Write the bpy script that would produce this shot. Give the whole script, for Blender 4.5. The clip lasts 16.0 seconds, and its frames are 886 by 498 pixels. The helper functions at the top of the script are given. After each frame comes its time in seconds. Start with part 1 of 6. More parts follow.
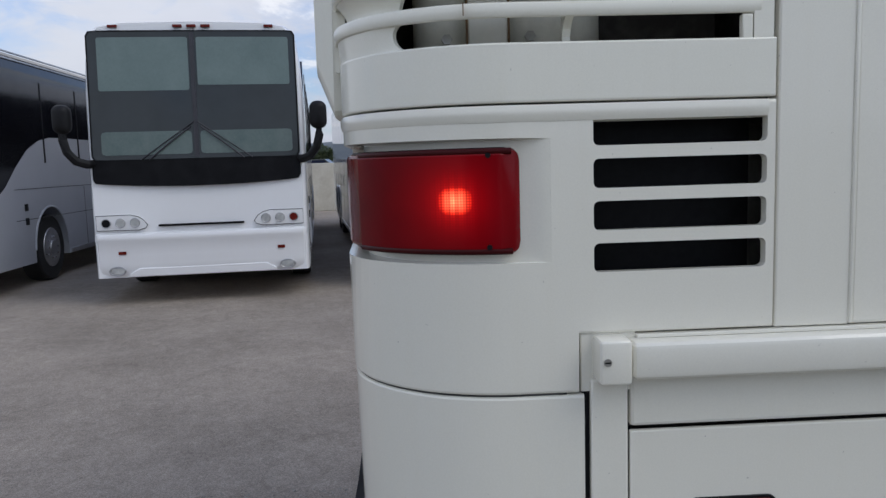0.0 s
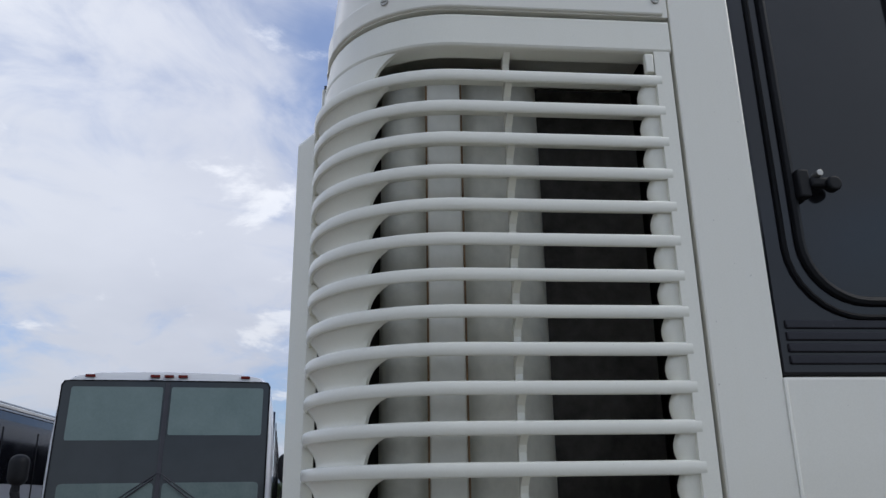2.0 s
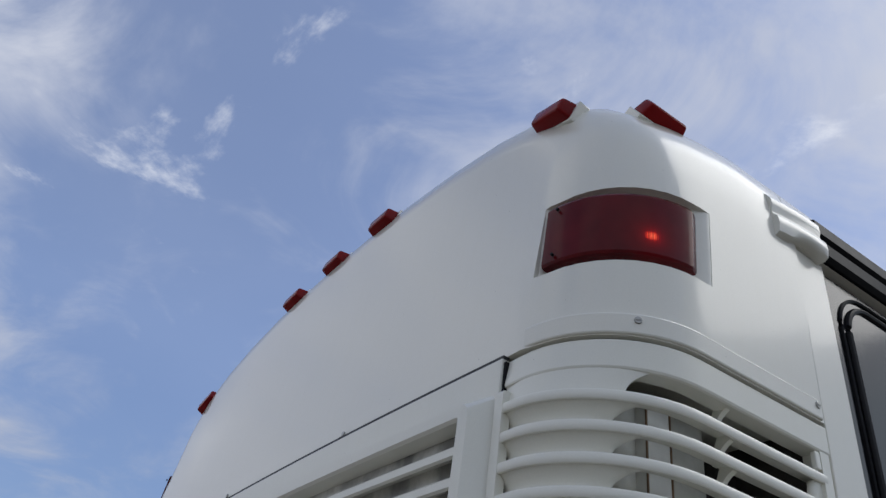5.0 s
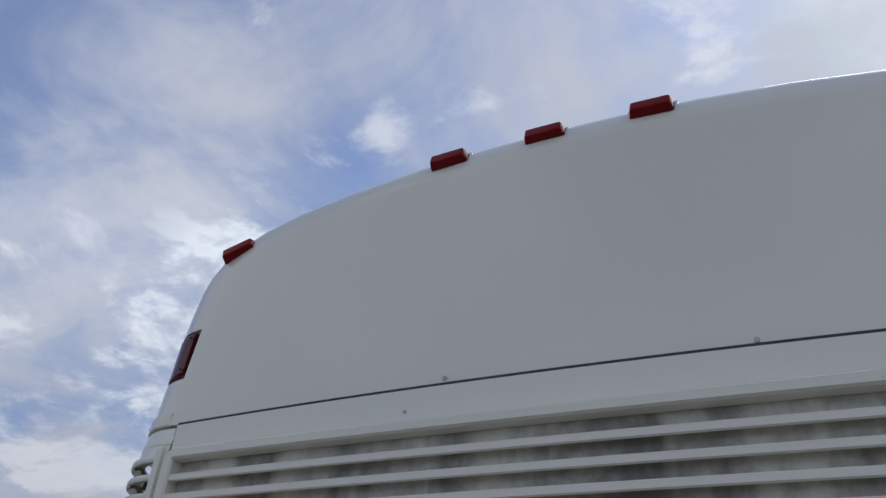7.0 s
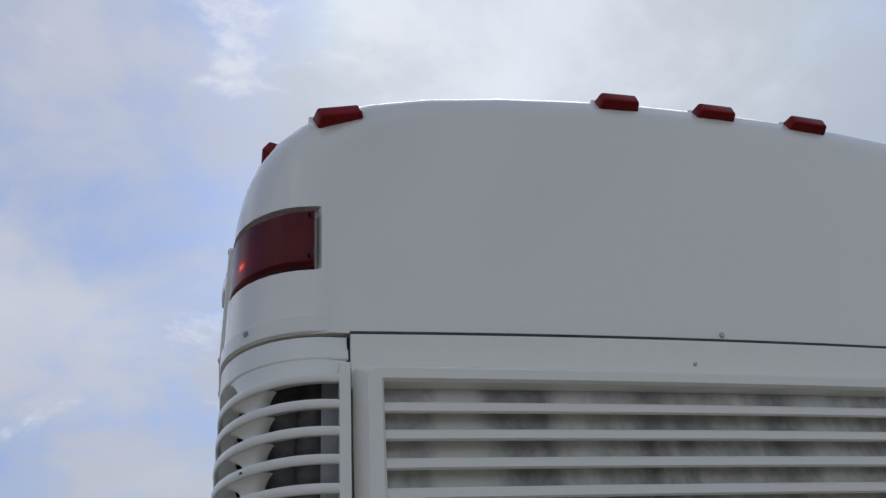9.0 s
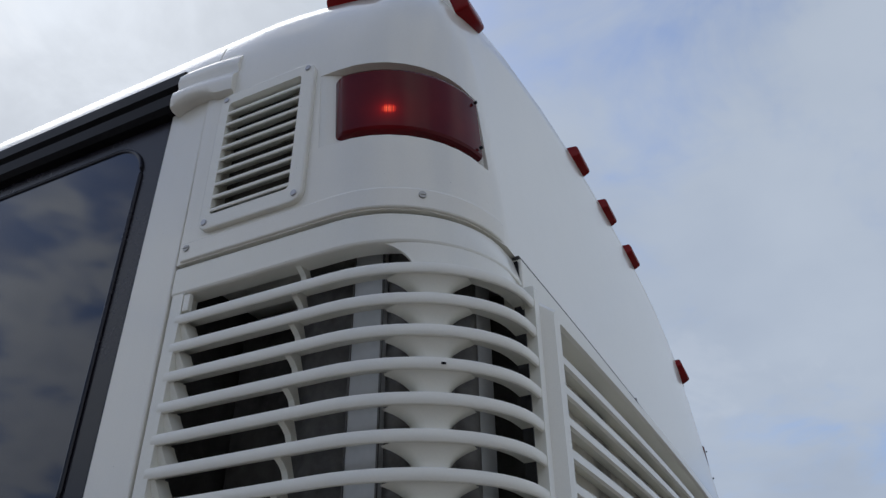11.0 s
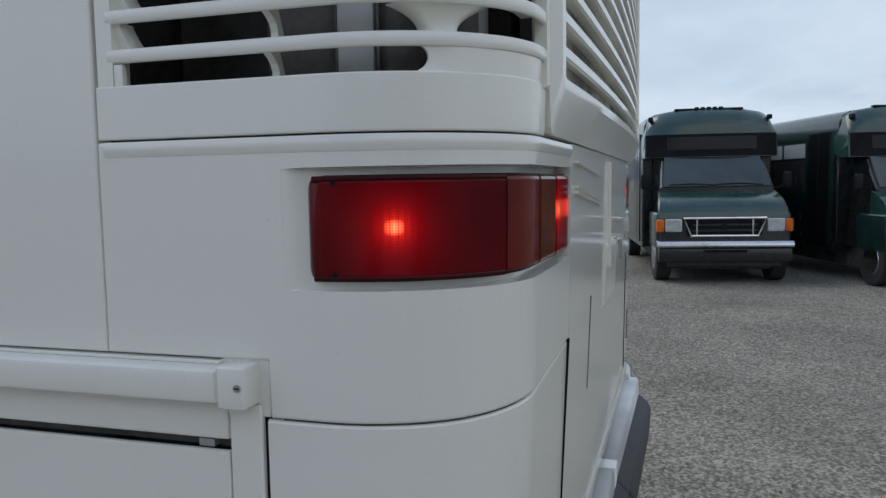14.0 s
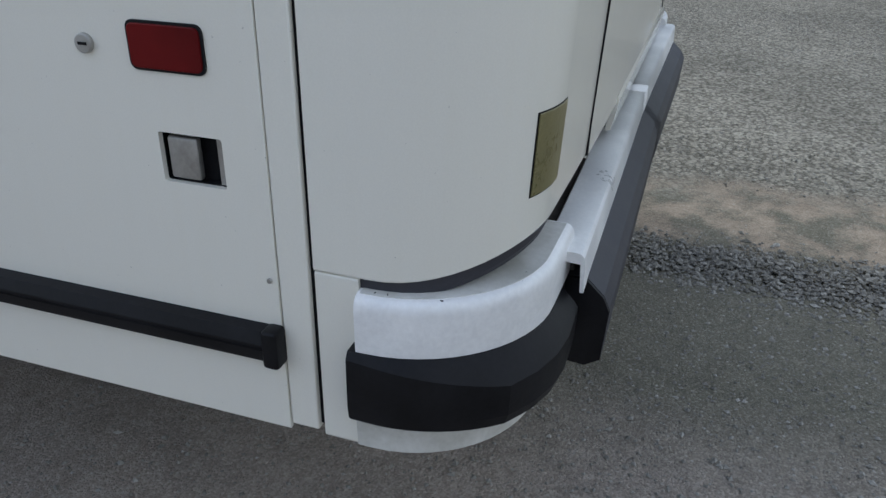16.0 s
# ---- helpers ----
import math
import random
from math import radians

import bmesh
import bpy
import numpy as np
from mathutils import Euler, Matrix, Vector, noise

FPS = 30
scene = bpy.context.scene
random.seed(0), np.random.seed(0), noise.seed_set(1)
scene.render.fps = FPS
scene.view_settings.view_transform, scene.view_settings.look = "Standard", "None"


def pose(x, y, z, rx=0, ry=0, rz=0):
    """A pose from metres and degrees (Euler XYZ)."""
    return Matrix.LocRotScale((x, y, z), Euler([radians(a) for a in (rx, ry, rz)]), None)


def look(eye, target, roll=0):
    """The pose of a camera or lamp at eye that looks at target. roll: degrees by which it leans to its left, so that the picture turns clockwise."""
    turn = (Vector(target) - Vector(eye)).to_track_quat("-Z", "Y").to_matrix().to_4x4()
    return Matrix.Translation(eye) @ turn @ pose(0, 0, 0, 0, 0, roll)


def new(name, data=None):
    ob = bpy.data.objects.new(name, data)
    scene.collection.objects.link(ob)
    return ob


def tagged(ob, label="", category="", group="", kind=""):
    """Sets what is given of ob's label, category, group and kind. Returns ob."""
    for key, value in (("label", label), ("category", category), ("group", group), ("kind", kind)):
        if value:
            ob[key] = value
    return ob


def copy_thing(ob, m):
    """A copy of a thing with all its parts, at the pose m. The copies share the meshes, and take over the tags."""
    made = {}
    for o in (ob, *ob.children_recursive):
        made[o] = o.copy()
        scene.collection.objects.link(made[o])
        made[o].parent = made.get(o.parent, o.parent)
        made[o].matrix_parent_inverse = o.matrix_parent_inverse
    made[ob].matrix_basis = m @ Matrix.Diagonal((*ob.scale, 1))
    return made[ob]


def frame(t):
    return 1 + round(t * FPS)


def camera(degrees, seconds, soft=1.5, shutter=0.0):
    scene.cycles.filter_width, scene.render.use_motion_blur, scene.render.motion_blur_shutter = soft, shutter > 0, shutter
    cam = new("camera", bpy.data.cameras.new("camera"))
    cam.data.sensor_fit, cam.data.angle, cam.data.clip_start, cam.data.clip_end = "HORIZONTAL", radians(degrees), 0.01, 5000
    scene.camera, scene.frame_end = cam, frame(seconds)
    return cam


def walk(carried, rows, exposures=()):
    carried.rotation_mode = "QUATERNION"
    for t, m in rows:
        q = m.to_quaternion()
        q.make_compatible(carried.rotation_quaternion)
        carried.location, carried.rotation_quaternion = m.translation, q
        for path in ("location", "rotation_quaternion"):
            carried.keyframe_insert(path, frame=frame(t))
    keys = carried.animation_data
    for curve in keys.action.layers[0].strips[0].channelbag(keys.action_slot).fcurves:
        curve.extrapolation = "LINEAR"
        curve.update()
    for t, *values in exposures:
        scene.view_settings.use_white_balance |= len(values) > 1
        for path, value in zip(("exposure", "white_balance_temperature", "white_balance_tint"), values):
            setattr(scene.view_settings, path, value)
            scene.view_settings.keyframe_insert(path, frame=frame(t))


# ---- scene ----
cam = camera(59.8, 16.0, soft=1.4)
PATH = [
    (0, (2.208, 0.066, 1.64), (0.224, 0.165, 1.415), -1.7),
    (0.2, (2.211, 0.066, 1.668), (0.218, 0.171, 1.540), -1.0),
    (0.5, (2.224, 0.062, 1.709), (0.226, 0.145, 1.719), -1.1),
    (1, (2.225, 0.069, 1.774), (0.24, 0.209, 1.974), -1.6),
    (1.5, (2.239, 0.073, 1.819), (0.29, 0.217, 2.246), -0.7),
    (2, (2.262, 0.079, 1.88), (0.368, 0.255, 2.497), -0.9),
    (2.5, (2.286, 0.071, 1.919), (0.48, 0.268, 2.756), 0.3),
    (3, (2.333, 0.047, 1.934), (0.649, 0.25, 2.993), 0.3),
    (3.2, (2.348, 0.022, 1.944), (0.713, 0.255, 3.071), -0.1),
    (5.3, (1.848, -0.843, 1.910), (0.549, 0.102, 3.105), 10.6),
    (5.5, (1.738, -0.942, 1.898), (0.522, 0.103, 3.094), 10.7),
    (6, (1.394, -1.18, 1.879), (0.266, -0.023, 3.057), 10.3),
    (6.5, (1.053, -1.443, 1.883), (0.12, -0.024, 2.94), 8.0),
    (7, (0.56, -1.529, 1.856), (-0.242, -0.054, 2.943), 4.7),
    (7.3, (0.255, -1.540, 1.867), (-0.399, 0.004, 2.965), 5.6),
    (7.5, (0.066, -1.575, 1.864), (-0.439, 0.042, 2.927), 3.3),
    (8, (-0.405, -1.578, 1.888), (-0.645, 0.092, 2.958), 5.0),
    (8.2, (-0.587, -1.562, 1.883), (-0.71, 0.13, 2.942), 2.3),
    (10.3, (-1.959, -0.709, 1.883), (-0.672, 0.337, 3.001), -1.6),
    (10.5, (-2.013, -0.613, 1.869), (-0.653, 0.351, 2.975), 0.0),
    (11, (-2.099, -0.378, 1.884), (-0.583, 0.36, 2.961), -0.7),
    (11.5, (-2.259, -0.229, 1.901), (-0.633, 0.264, 2.955), -0.6),
    (12, (-2.26, -0.188, 1.901), (-0.598, 0.295, 2.903), -0.2),
    (12.5, (-2.209, -0.193, 1.859), (-0.436, 0.343, 2.613), -0.7),
    (13, (-2.181, -0.212, 1.806), (-0.314, 0.344, 2.258), -0.2),
    (13.5, (-2.167, -0.216, 1.733), (-0.257, 0.347, 1.915), -1.1),
    (14, (-2.136, -0.215, 1.644), (-0.232, 0.374, 1.473), -1.0),
    (14.5, (-2.104, -0.173, 1.542), (-0.255, 0.405, 1.044), -0.5),
    (15, (-2.092, -0.163, 1.419), (-0.316, 0.392, 0.686), 0.3),
    (15.5, (-2.117, -0.163, 1.386), (-0.44, 0.402, 0.454), -0.3),
    (16, (-2.118, -0.18, 1.396), (-0.425, 0.383, 0.493), 0.9),
]
EXPOSURES = [(0.0, 0.58, 6470, 9), (1.0, 0.60, 6450, 9), (2.0, 0.37, 6340, 9), (3.0, 0.15, 6260, 9), (5.3, 0.14, 6360, 9), (5.6, 0.12, 6360, 9), (6.5, -0.05, 6260, 9), (8.0, -0.04, 6280, 9), (11.0, 0.13, 6420, 8), (12.0, 0.13, 6420, 7), (13.0, 0.23, 6440, 6), (14.0, 0.62, 6430, 4), (14.6, 0.70, 6360, 3), (15.5, 0.62, 6390, 3), (16.0, 0.89, 6400, 3)]
walk(cam, [(t, look(eye, target, roll)) for t, eye, target, roll in PATH], EXPOSURES)

# ---- world and sun ----
SUN_AZ, SUN_EL = radians(29), radians(48)
sun_way = Vector((math.sin(SUN_AZ) * math.cos(SUN_EL), math.cos(SUN_AZ) * math.cos(SUN_EL), math.sin(SUN_EL)))
sun = new("sun", bpy.data.lights.new("sun", "SUN"))
sun.data.energy, sun.data.angle, sun.data.color = 0.5, radians(36), (1.0, 0.96, 0.9)
sun.matrix_world = look(sun_way * 40, (0, 0, 0))


class Nodes:
    """Short hand for building a node tree."""

    def __init__(self, tree):
        self.tree = tree

    def add(self, kind, at=None, **values):
        n = self.tree.nodes.new(kind)
        for key, value in (at or {}).items():
            n.inputs[key].default_value = value
        for key, value in values.items():
            setattr(n, key, value)
        return n

    def link(self, a, b):
        self.tree.links.new(a, b)

    def math(self, op, a, b=0.0):
        n = self.add("ShaderNodeMath", operation=op)
        for i, v in enumerate((a, b)):
            if isinstance(v, (int, float)):
                n.inputs[i].default_value = v
            else:
                self.link(v, n.inputs[i])
        return n.outputs[0]

    def ramp(self, fac, stops, ease="LINEAR"):
        n = self.add("ShaderNodeValToRGB")
        n.color_ramp.interpolation = ease
        els = n.color_ramp.elements
        while len(els) < len(stops):
            els.new(0.5)
        for e, (p, c) in zip(els, stops):
            e.position, e.color = p, (*c, 1) if len(c) == 3 else c
        self.link(fac, n.inputs[0])
        return n.outputs[0]

    def noise(self, vector, scale, detail=4, rough=0.5, distortion=0.0):
        n = self.add("ShaderNodeTexNoise", {"Scale": scale, "Detail": detail, "Roughness": rough, "Distortion": distortion})
        if vector is not None:
            self.link(vector, n.inputs["Vector"])
        return n.outputs["Fac"]

    def mix(self, fac, a, b, blend="MIX"):
        n = self.add("ShaderNodeMix", data_type="RGBA", blend_type=blend)
        for i, v in ((0, fac), (6, a), (7, b)):
            if isinstance(v, (int, float)):
                n.inputs[i].default_value = v
            elif isinstance(v, tuple):
                n.inputs[i].default_value = (*v, 1)
            else:
                self.link(v, n.inputs[i])
        return n.outputs[2]


world = bpy.data.worlds.new("world")
scene.world = world
world.use_nodes = True
w = Nodes(world.node_tree)
back = world.node_tree.nodes["Background"]
sky = w.add("ShaderNodeTexSky", sky_type="NISHITA", sun_disc=False, sun_elevation=SUN_EL, sun_rotation=SUN_AZ, air_density=1.0, dust_density=1.2, ozone_density=2.0)
sky_lit = w.mix(1.0, w.mix(1.0, sky.outputs[0], (0.098, 0.112, 0.138), "MULTIPLY"), (0.80, 0.84, 0.92), "DARKEN")
coord = w.add("ShaderNodeTexCoord").outputs["Generated"]
sep = w.add("ShaderNodeSeparateXYZ")
w.link(coord, sep.inputs[0])
high = w.math("ADD", w.math("MAXIMUM", sep.outputs[2], 0.0), 0.22)
flat = w.add("ShaderNodeCombineXYZ")
w.link(w.math("DIVIDE", sep.outputs[0], high), flat.inputs[0])
w.link(w.math("DIVIDE", sep.outputs[1], high), flat.inputs[1])
flat.inputs[2].default_value = 3.7
big = w.noise(flat.outputs[0], 0.85, 6, 0.55, 0.35)
fine = w.noise(flat.outputs[0], 3.6, 9, 0.60, 0.6)
cover = w.math("ADD", w.math("MULTIPLY", big, 0.66), w.math("MULTIPLY", fine, 0.34))
cover = w.math("ADD", cover, w.math("MULTIPLY", w.math("MAXIMUM", sep.outputs[0], 0.0), 0.13))
cover = w.math("ADD", cover, w.math("MULTIPLY", w.math("SUBTRACT", 0.5, sep.outputs[2]), 0.12))
cover = w.math("ADD", cover, w.math("MULTIPLY", w.math("MAXIMUM", w.math("MULTIPLY", sep.outputs[1], -1.0), 0.0), 0.04))


def toward(azimuth, elevation, narrow):
    """1 in one direction of the sky, falling off round it."""
    a, e = radians(azimuth), radians(elevation)
    dot = w.add("ShaderNodeVectorMath", operation="DOT_PRODUCT")
    w.link(coord, dot.inputs[0])
    dot.inputs[1].default_value = (math.sin(a) * math.cos(e), math.cos(a) * math.cos(e), math.sin(e))
    return w.math("POWER", w.math("MAXIMUM", dot.outputs["Value"], 0.0), narrow)


# a clearer stretch of blue, and haze that thickens towards the sun
cover = w.math("SUBTRACT", cover, w.math("MULTIPLY", toward(-82, 38, 22.0), 0.10))
cover = w.math("ADD", cover, w.math("MULTIPLY", toward(-52, 52, 14.0), 0.095))
cover = w.math("SUBTRACT", cover, w.math("MULTIPLY", toward(-34, 27, 30.0), 0.10))
thick = w.ramp(cover, [(0.43, (0.20, 0.20, 0.20)), (0.62, (0.96, 0.96, 0.96))], "EASE")
sunny = w.add("ShaderNodeVectorMath", operation="DOT_PRODUCT")
w.link(coord, sunny.inputs[0])
sunny.inputs[1].default_value = sun_way
halo = w.math("POWER", w.math("MAXIMUM", sunny.outputs["Value"], 0.0), 12.0)
puff = w.noise(flat.outputs[0], 1.7, 5, 0.5)
bright = w.ramp(puff, [(0.3, (0.49, 0.51, 0.59)), (0.7, (0.62, 0.635, 0.705))])
dull = w.ramp(puff, [(0.3, (0.345, 0.395, 0.49)), (0.7, (0.45, 0.50, 0.585))])
east = w.ramp(w.math("ADD", w.math("MULTIPLY", sep.outputs[0], 0.5), 0.5), [(0.35, (0, 0, 0)), (0.85, (1, 1, 1))], "EASE")
# clouds in the unseen south are brightened to light the rear corners
south = w.ramp(w.math("MULTIPLY", sep.outputs[1], -1.0), [(0.05, (0, 0, 0)), (0.75, (1, 1, 1))], "EASE")
south_lifted = w.mix(w.math("MULTIPLY", south, w.math("SUBTRACT", 0.72, w.math("MULTIPLY", east, 0.45))), w.mix(east, bright, dull), (0.74, 0.755, 0.79))
cloud = w.mix(w.math("MULTIPLY", halo, 0.38), south_lifted, (0.87, 0.87, 0.875))
heap = w.noise(flat.outputs[0], 2.6, 12, 0.60, 0.3)
# a bank of cumulus low beside the sun, and two small puffs
bank = w.math("ADD", w.math("MULTIPLY", toward(-35, 41, 900.0), 0.17), w.math("MULTIPLY", toward(-58, 28, 420.0), 0.15))
bank = w.math("SUBTRACT", bank, w.math("MULTIPLY", toward(-92, 44, 26.0), 0.13))
heaped = w.ramp(w.math("ADD", heap, bank), [(0.55, (0, 0, 0)), (0.66, (1, 1, 1))], "EASE")
crown = w.ramp(heap, [(0.47, (0.68, 0.70, 0.79)), (0.62, (0.84, 0.845, 0.88)), (0.85, (0.66, 0.68, 0.75))])
heaped = w.math("MULTIPLY", heaped, w.math("SUBTRACT", 0.78, w.math("MULTIPLY", east, 0.71)))
mass = toward(-40, 23, 55.0)
lump = w.noise(flat.outputs[0], 4.4, 12, 0.60, 0.25)
lumps = w.math("MULTIPLY", w.ramp(w.math("ADD", lump, w.math("MULTIPLY", mass, 0.22)), [(0.56, (0, 0, 0)), (0.69, (1, 1, 1))], "EASE"), w.ramp(mass, [(0.12, (0, 0, 0)), (0.34, (0.95, 0.95, 0.95))]))
lump_tone = w.ramp(lump, [(0.34, (0.53, 0.59, 0.72)), (0.47, (0.70, 0.75, 0.85)), (0.58, (0.83, 0.87, 0.93)), (0.72, (0.63, 0.68, 0.78))])
both_clouds = w.mix(lumps, w.mix(heaped, w.mix(thick, sky_lit, cloud), crown), lump_tone)
# haze dims the clouds low in the west
hazed = w.mix(east, w.ramp(sep.outputs[2], [(0.10, (0.70, 0.71, 0.73)), (0.45, (1, 1, 1))]), (1.0, 1.0, 1.0))
both_clouds = w.mix(1.0, both_clouds, hazed, "MULTIPLY")
w.link(both_clouds, back.inputs[0])
back.inputs[1].default_value = 1.0


# ---- materials ----
def material(name):
    m = bpy.data.materials.new(name)
    m.use_nodes = True
    n = Nodes(m.node_tree)
    return m, n, m.node_tree.nodes["Principled BSDF"]


def surface(name, dark, light, rough=(0.3, 0.45), metal=0.0, scale=6.0, grain=60.0, bump=0.05, coat=0.0, dist=0.002, spec=0.5):
    """A surface with patches at one scale and grain at another."""
    m, n, p = material(name)
    c = n.add("ShaderNodeTexCoord").outputs["Object"]
    a, b = n.noise(c, scale, 5, 0.55, 0.3), n.noise(c, grain, 4, 0.6)
    both = n.math("ADD", n.math("MULTIPLY", a, 0.7), n.math("MULTIPLY", b, 0.3))
    n.link(n.ramp(both, [(0.35, dark), (0.65, light)]), p.inputs["Base Color"])
    r = n.ramp(both, [(0.3, (rough[0],) * 3), (0.7, (rough[1],) * 3)])
    n.link(r, p.inputs["Roughness"])
    p.inputs["Metallic"].default_value = metal
    p.inputs["Specular IOR Level"].default_value = spec
    p.inputs["Coat Weight"].default_value = coat
    p.inputs["Coat Roughness"].default_value = 0.12
    if bump:
        k = n.add("ShaderNodeBump", {"Strength": bump, "Distance": dist})
        n.link(b, k.inputs["Height"])
        n.link(k.outputs[0], p.inputs["Normal"])
    return m


def paint(name, tone, warm=(0.0, 0.0, 0.0), rough=0.24, streak=0.007):
    """Old white coach paint: faint drips, dust and a slight orange peel."""
    m, n, p = material(name)
    c = n.add("ShaderNodeTexCoord").outputs["Object"]
    stretch = n.add("ShaderNodeMapping", {"Scale": (16.0, 16.0, 1.4)})
    n.link(c, stretch.inputs[0])
    drips = n.noise(stretch.outputs[0], 3.0, 3, 0.5, 0.2)
    dust = n.noise(c, 28.0, 3, 0.6)
    grain = n.noise(c, 420.0, 2, 0.6)
    specks = n.noise(c, 140.0, 2, 0.5)
    grime = tuple(v * (1 - streak) - w2 for v, w2 in zip(tone, (0.0, 0.002, 0.007)))
    col = n.mix(n.ramp(drips, [(0.45, (0, 0, 0)), (0.75, (1, 1, 1))]), tone, grime)
    col = n.mix(n.ramp(dust, [(0.35, (0, 0, 0)), (0.85, (0.5, 0.5, 0.5))]), col, grime)
    col = n.mix(n.ramp(specks, [(0.76, (0, 0, 0)), (0.8, (0.5, 0.5, 0.5))]), col, (0.35, 0.33, 0.3))
    col = n.mix(1.0, col, n.ramp(grain, [(0.3, (0.965, 0.965, 0.965)), (0.7, (1.0, 1.0, 1.0))]), "MULTIPLY")
    n.link(col, p.inputs["Base Color"])
    n.link(n.ramp(dust, [(0.3, (rough,) * 3), (0.8, (rough + 0.012,) * 3)]), p.inputs["Roughness"])
    p.inputs["Coat Weight"].default_value, p.inputs["Coat Roughness"].default_value = 0.55, 0.07
    wave = n.noise(c, 5.0, 2, 0.4)
    k = n.add("ShaderNodeBump", {"Strength": 0.07, "Distance": 0.005})
    n.link(n.math("ADD", wave, n.math("MULTIPLY", specks, 0.02)), k.inputs["Height"])
    n.link(k.outputs[0], p.inputs["Normal"])
    return m


WHITE = paint("white_paint", (0.825, 0.80, 0.715), rough=0.22)
GRILLE = paint("grille_paint", (0.835, 0.815, 0.722), rough=0.36, streak=0.012)
SILVER = surface("silver_bumper_paint", (0.74, 0.735, 0.725), (0.93, 0.925, 0.91), (0.26, 0.45), 0.06, 7, 120, 0.10)
RUBBER = surface("black_rubber", (0.005, 0.005, 0.006), (0.013, 0.013, 0.015), (0.4, 0.55), 0, 8, 120, 0.15, spec=0.2)
GREYRUB = surface("grey_bumper_rubber", (0.025, 0.025, 0.032), (0.045, 0.045, 0.056), (0.5, 0.68), 0, 6, 120, 0.15)
FRAME = surface("black_window_frame", (0.012, 0.011, 0.015), (0.021, 0.019, 0.025), (0.19, 0.30), 0, 4, 80, 0.02, spec=0.33)
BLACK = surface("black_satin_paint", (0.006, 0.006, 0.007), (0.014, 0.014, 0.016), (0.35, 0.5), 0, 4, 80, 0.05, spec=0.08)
VOID = surface("dark_interior", (0.055, 0.050, 0.046), (0.15, 0.14, 0.128), (0.8, 0.95), 0, 5, 40, 0, spec=0.1)
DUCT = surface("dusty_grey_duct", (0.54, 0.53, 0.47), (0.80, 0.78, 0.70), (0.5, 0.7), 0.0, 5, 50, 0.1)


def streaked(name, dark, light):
    """A sheet with upright streaks; the pale ones paint light on stays behind."""
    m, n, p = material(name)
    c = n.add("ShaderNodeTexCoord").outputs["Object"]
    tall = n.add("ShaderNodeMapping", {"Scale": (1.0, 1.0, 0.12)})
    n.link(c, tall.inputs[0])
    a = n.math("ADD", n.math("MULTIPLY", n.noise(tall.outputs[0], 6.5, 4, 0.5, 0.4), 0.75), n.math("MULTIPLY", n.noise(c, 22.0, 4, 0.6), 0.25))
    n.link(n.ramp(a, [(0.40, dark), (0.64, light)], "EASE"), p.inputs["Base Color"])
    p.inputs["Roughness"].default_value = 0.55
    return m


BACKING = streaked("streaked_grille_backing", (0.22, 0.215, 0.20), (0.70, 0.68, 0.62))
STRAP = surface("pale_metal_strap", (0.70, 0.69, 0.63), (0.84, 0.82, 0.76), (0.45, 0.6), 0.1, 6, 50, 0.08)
DUCT2 = surface("shaded_duct", (0.06, 0.055, 0.05), (0.20, 0.19, 0.175), (0.5, 0.7), 0.0, 5, 50, 0.1)
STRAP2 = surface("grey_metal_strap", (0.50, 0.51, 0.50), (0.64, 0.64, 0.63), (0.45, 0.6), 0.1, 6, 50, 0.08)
RUST = surface("rusty_edge", (0.12, 0.07, 0.035), (0.28, 0.18, 0.10), (0.7, 0.9), 0, 20, 90, 0.1)
STEEL = surface("worn_steel", (0.32, 0.31, 0.29), (0.5, 0.49, 0.46), (0.3, 0.5), 0.7, 20, 150, 0.1)
CHROME = surface("chrome", (0.6, 0.6, 0.62), (0.75, 0.75, 0.77), (0.08, 0.2), 1.0, 5, 60, 0.02)
LEDGE = surface("dirty_ledge", (0.50, 0.49, 0.44), (0.70, 0.69, 0.65), (0.5, 0.75), 0, 12, 90, 0.15)
OLIVE = surface("faded_amber_reflector", (0.16, 0.14, 0.06), (0.26, 0.23, 0.11), (0.25, 0.4), 0, 8, 160, 0.3)
SEAM = surface("seam_sealant", (0.03, 0.03, 0.03), (0.08, 0.08, 0.08), (0.7, 0.9), 0, 20, 90, 0)
TYRE = surface("tyre_rubber", (0.012, 0.012, 0.012), (0.03, 0.03, 0.03), (0.7, 0.9), 0, 6, 90, 0.2)
ALLOY = surface("wheel_metal", (0.32, 0.32, 0.34), (0.5, 0.5, 0.52), (0.25, 0.4), 0.7, 6, 60, 0.05)


def lens(name, dark, light, rough=0.16, grid=95.0):
    m, n, p = material(name)
    c = n.add("ShaderNodeTexCoord").outputs["Object"]
    a = n.noise(c, 9, 3, 0.5)
    n.link(n.ramp(a, [(0.3, dark), (0.7, light)]), p.inputs["Base Color"])
    p.inputs["Roughness"].default_value = rough
    p.inputs["Specular IOR Level"].default_value = 0.16
    v = n.add("ShaderNodeTexVoronoi", {"Scale": grid, "Randomness": 0.0})
    n.link(c, v.inputs["Vector"])
    k = n.add("ShaderNodeBump", {"Strength": 0.04, "Distance": 0.001})
    n.link(v.outputs["Distance"], k.inputs["Height"])
    n.link(k.outputs[0], p.inputs["Normal"])
    return m


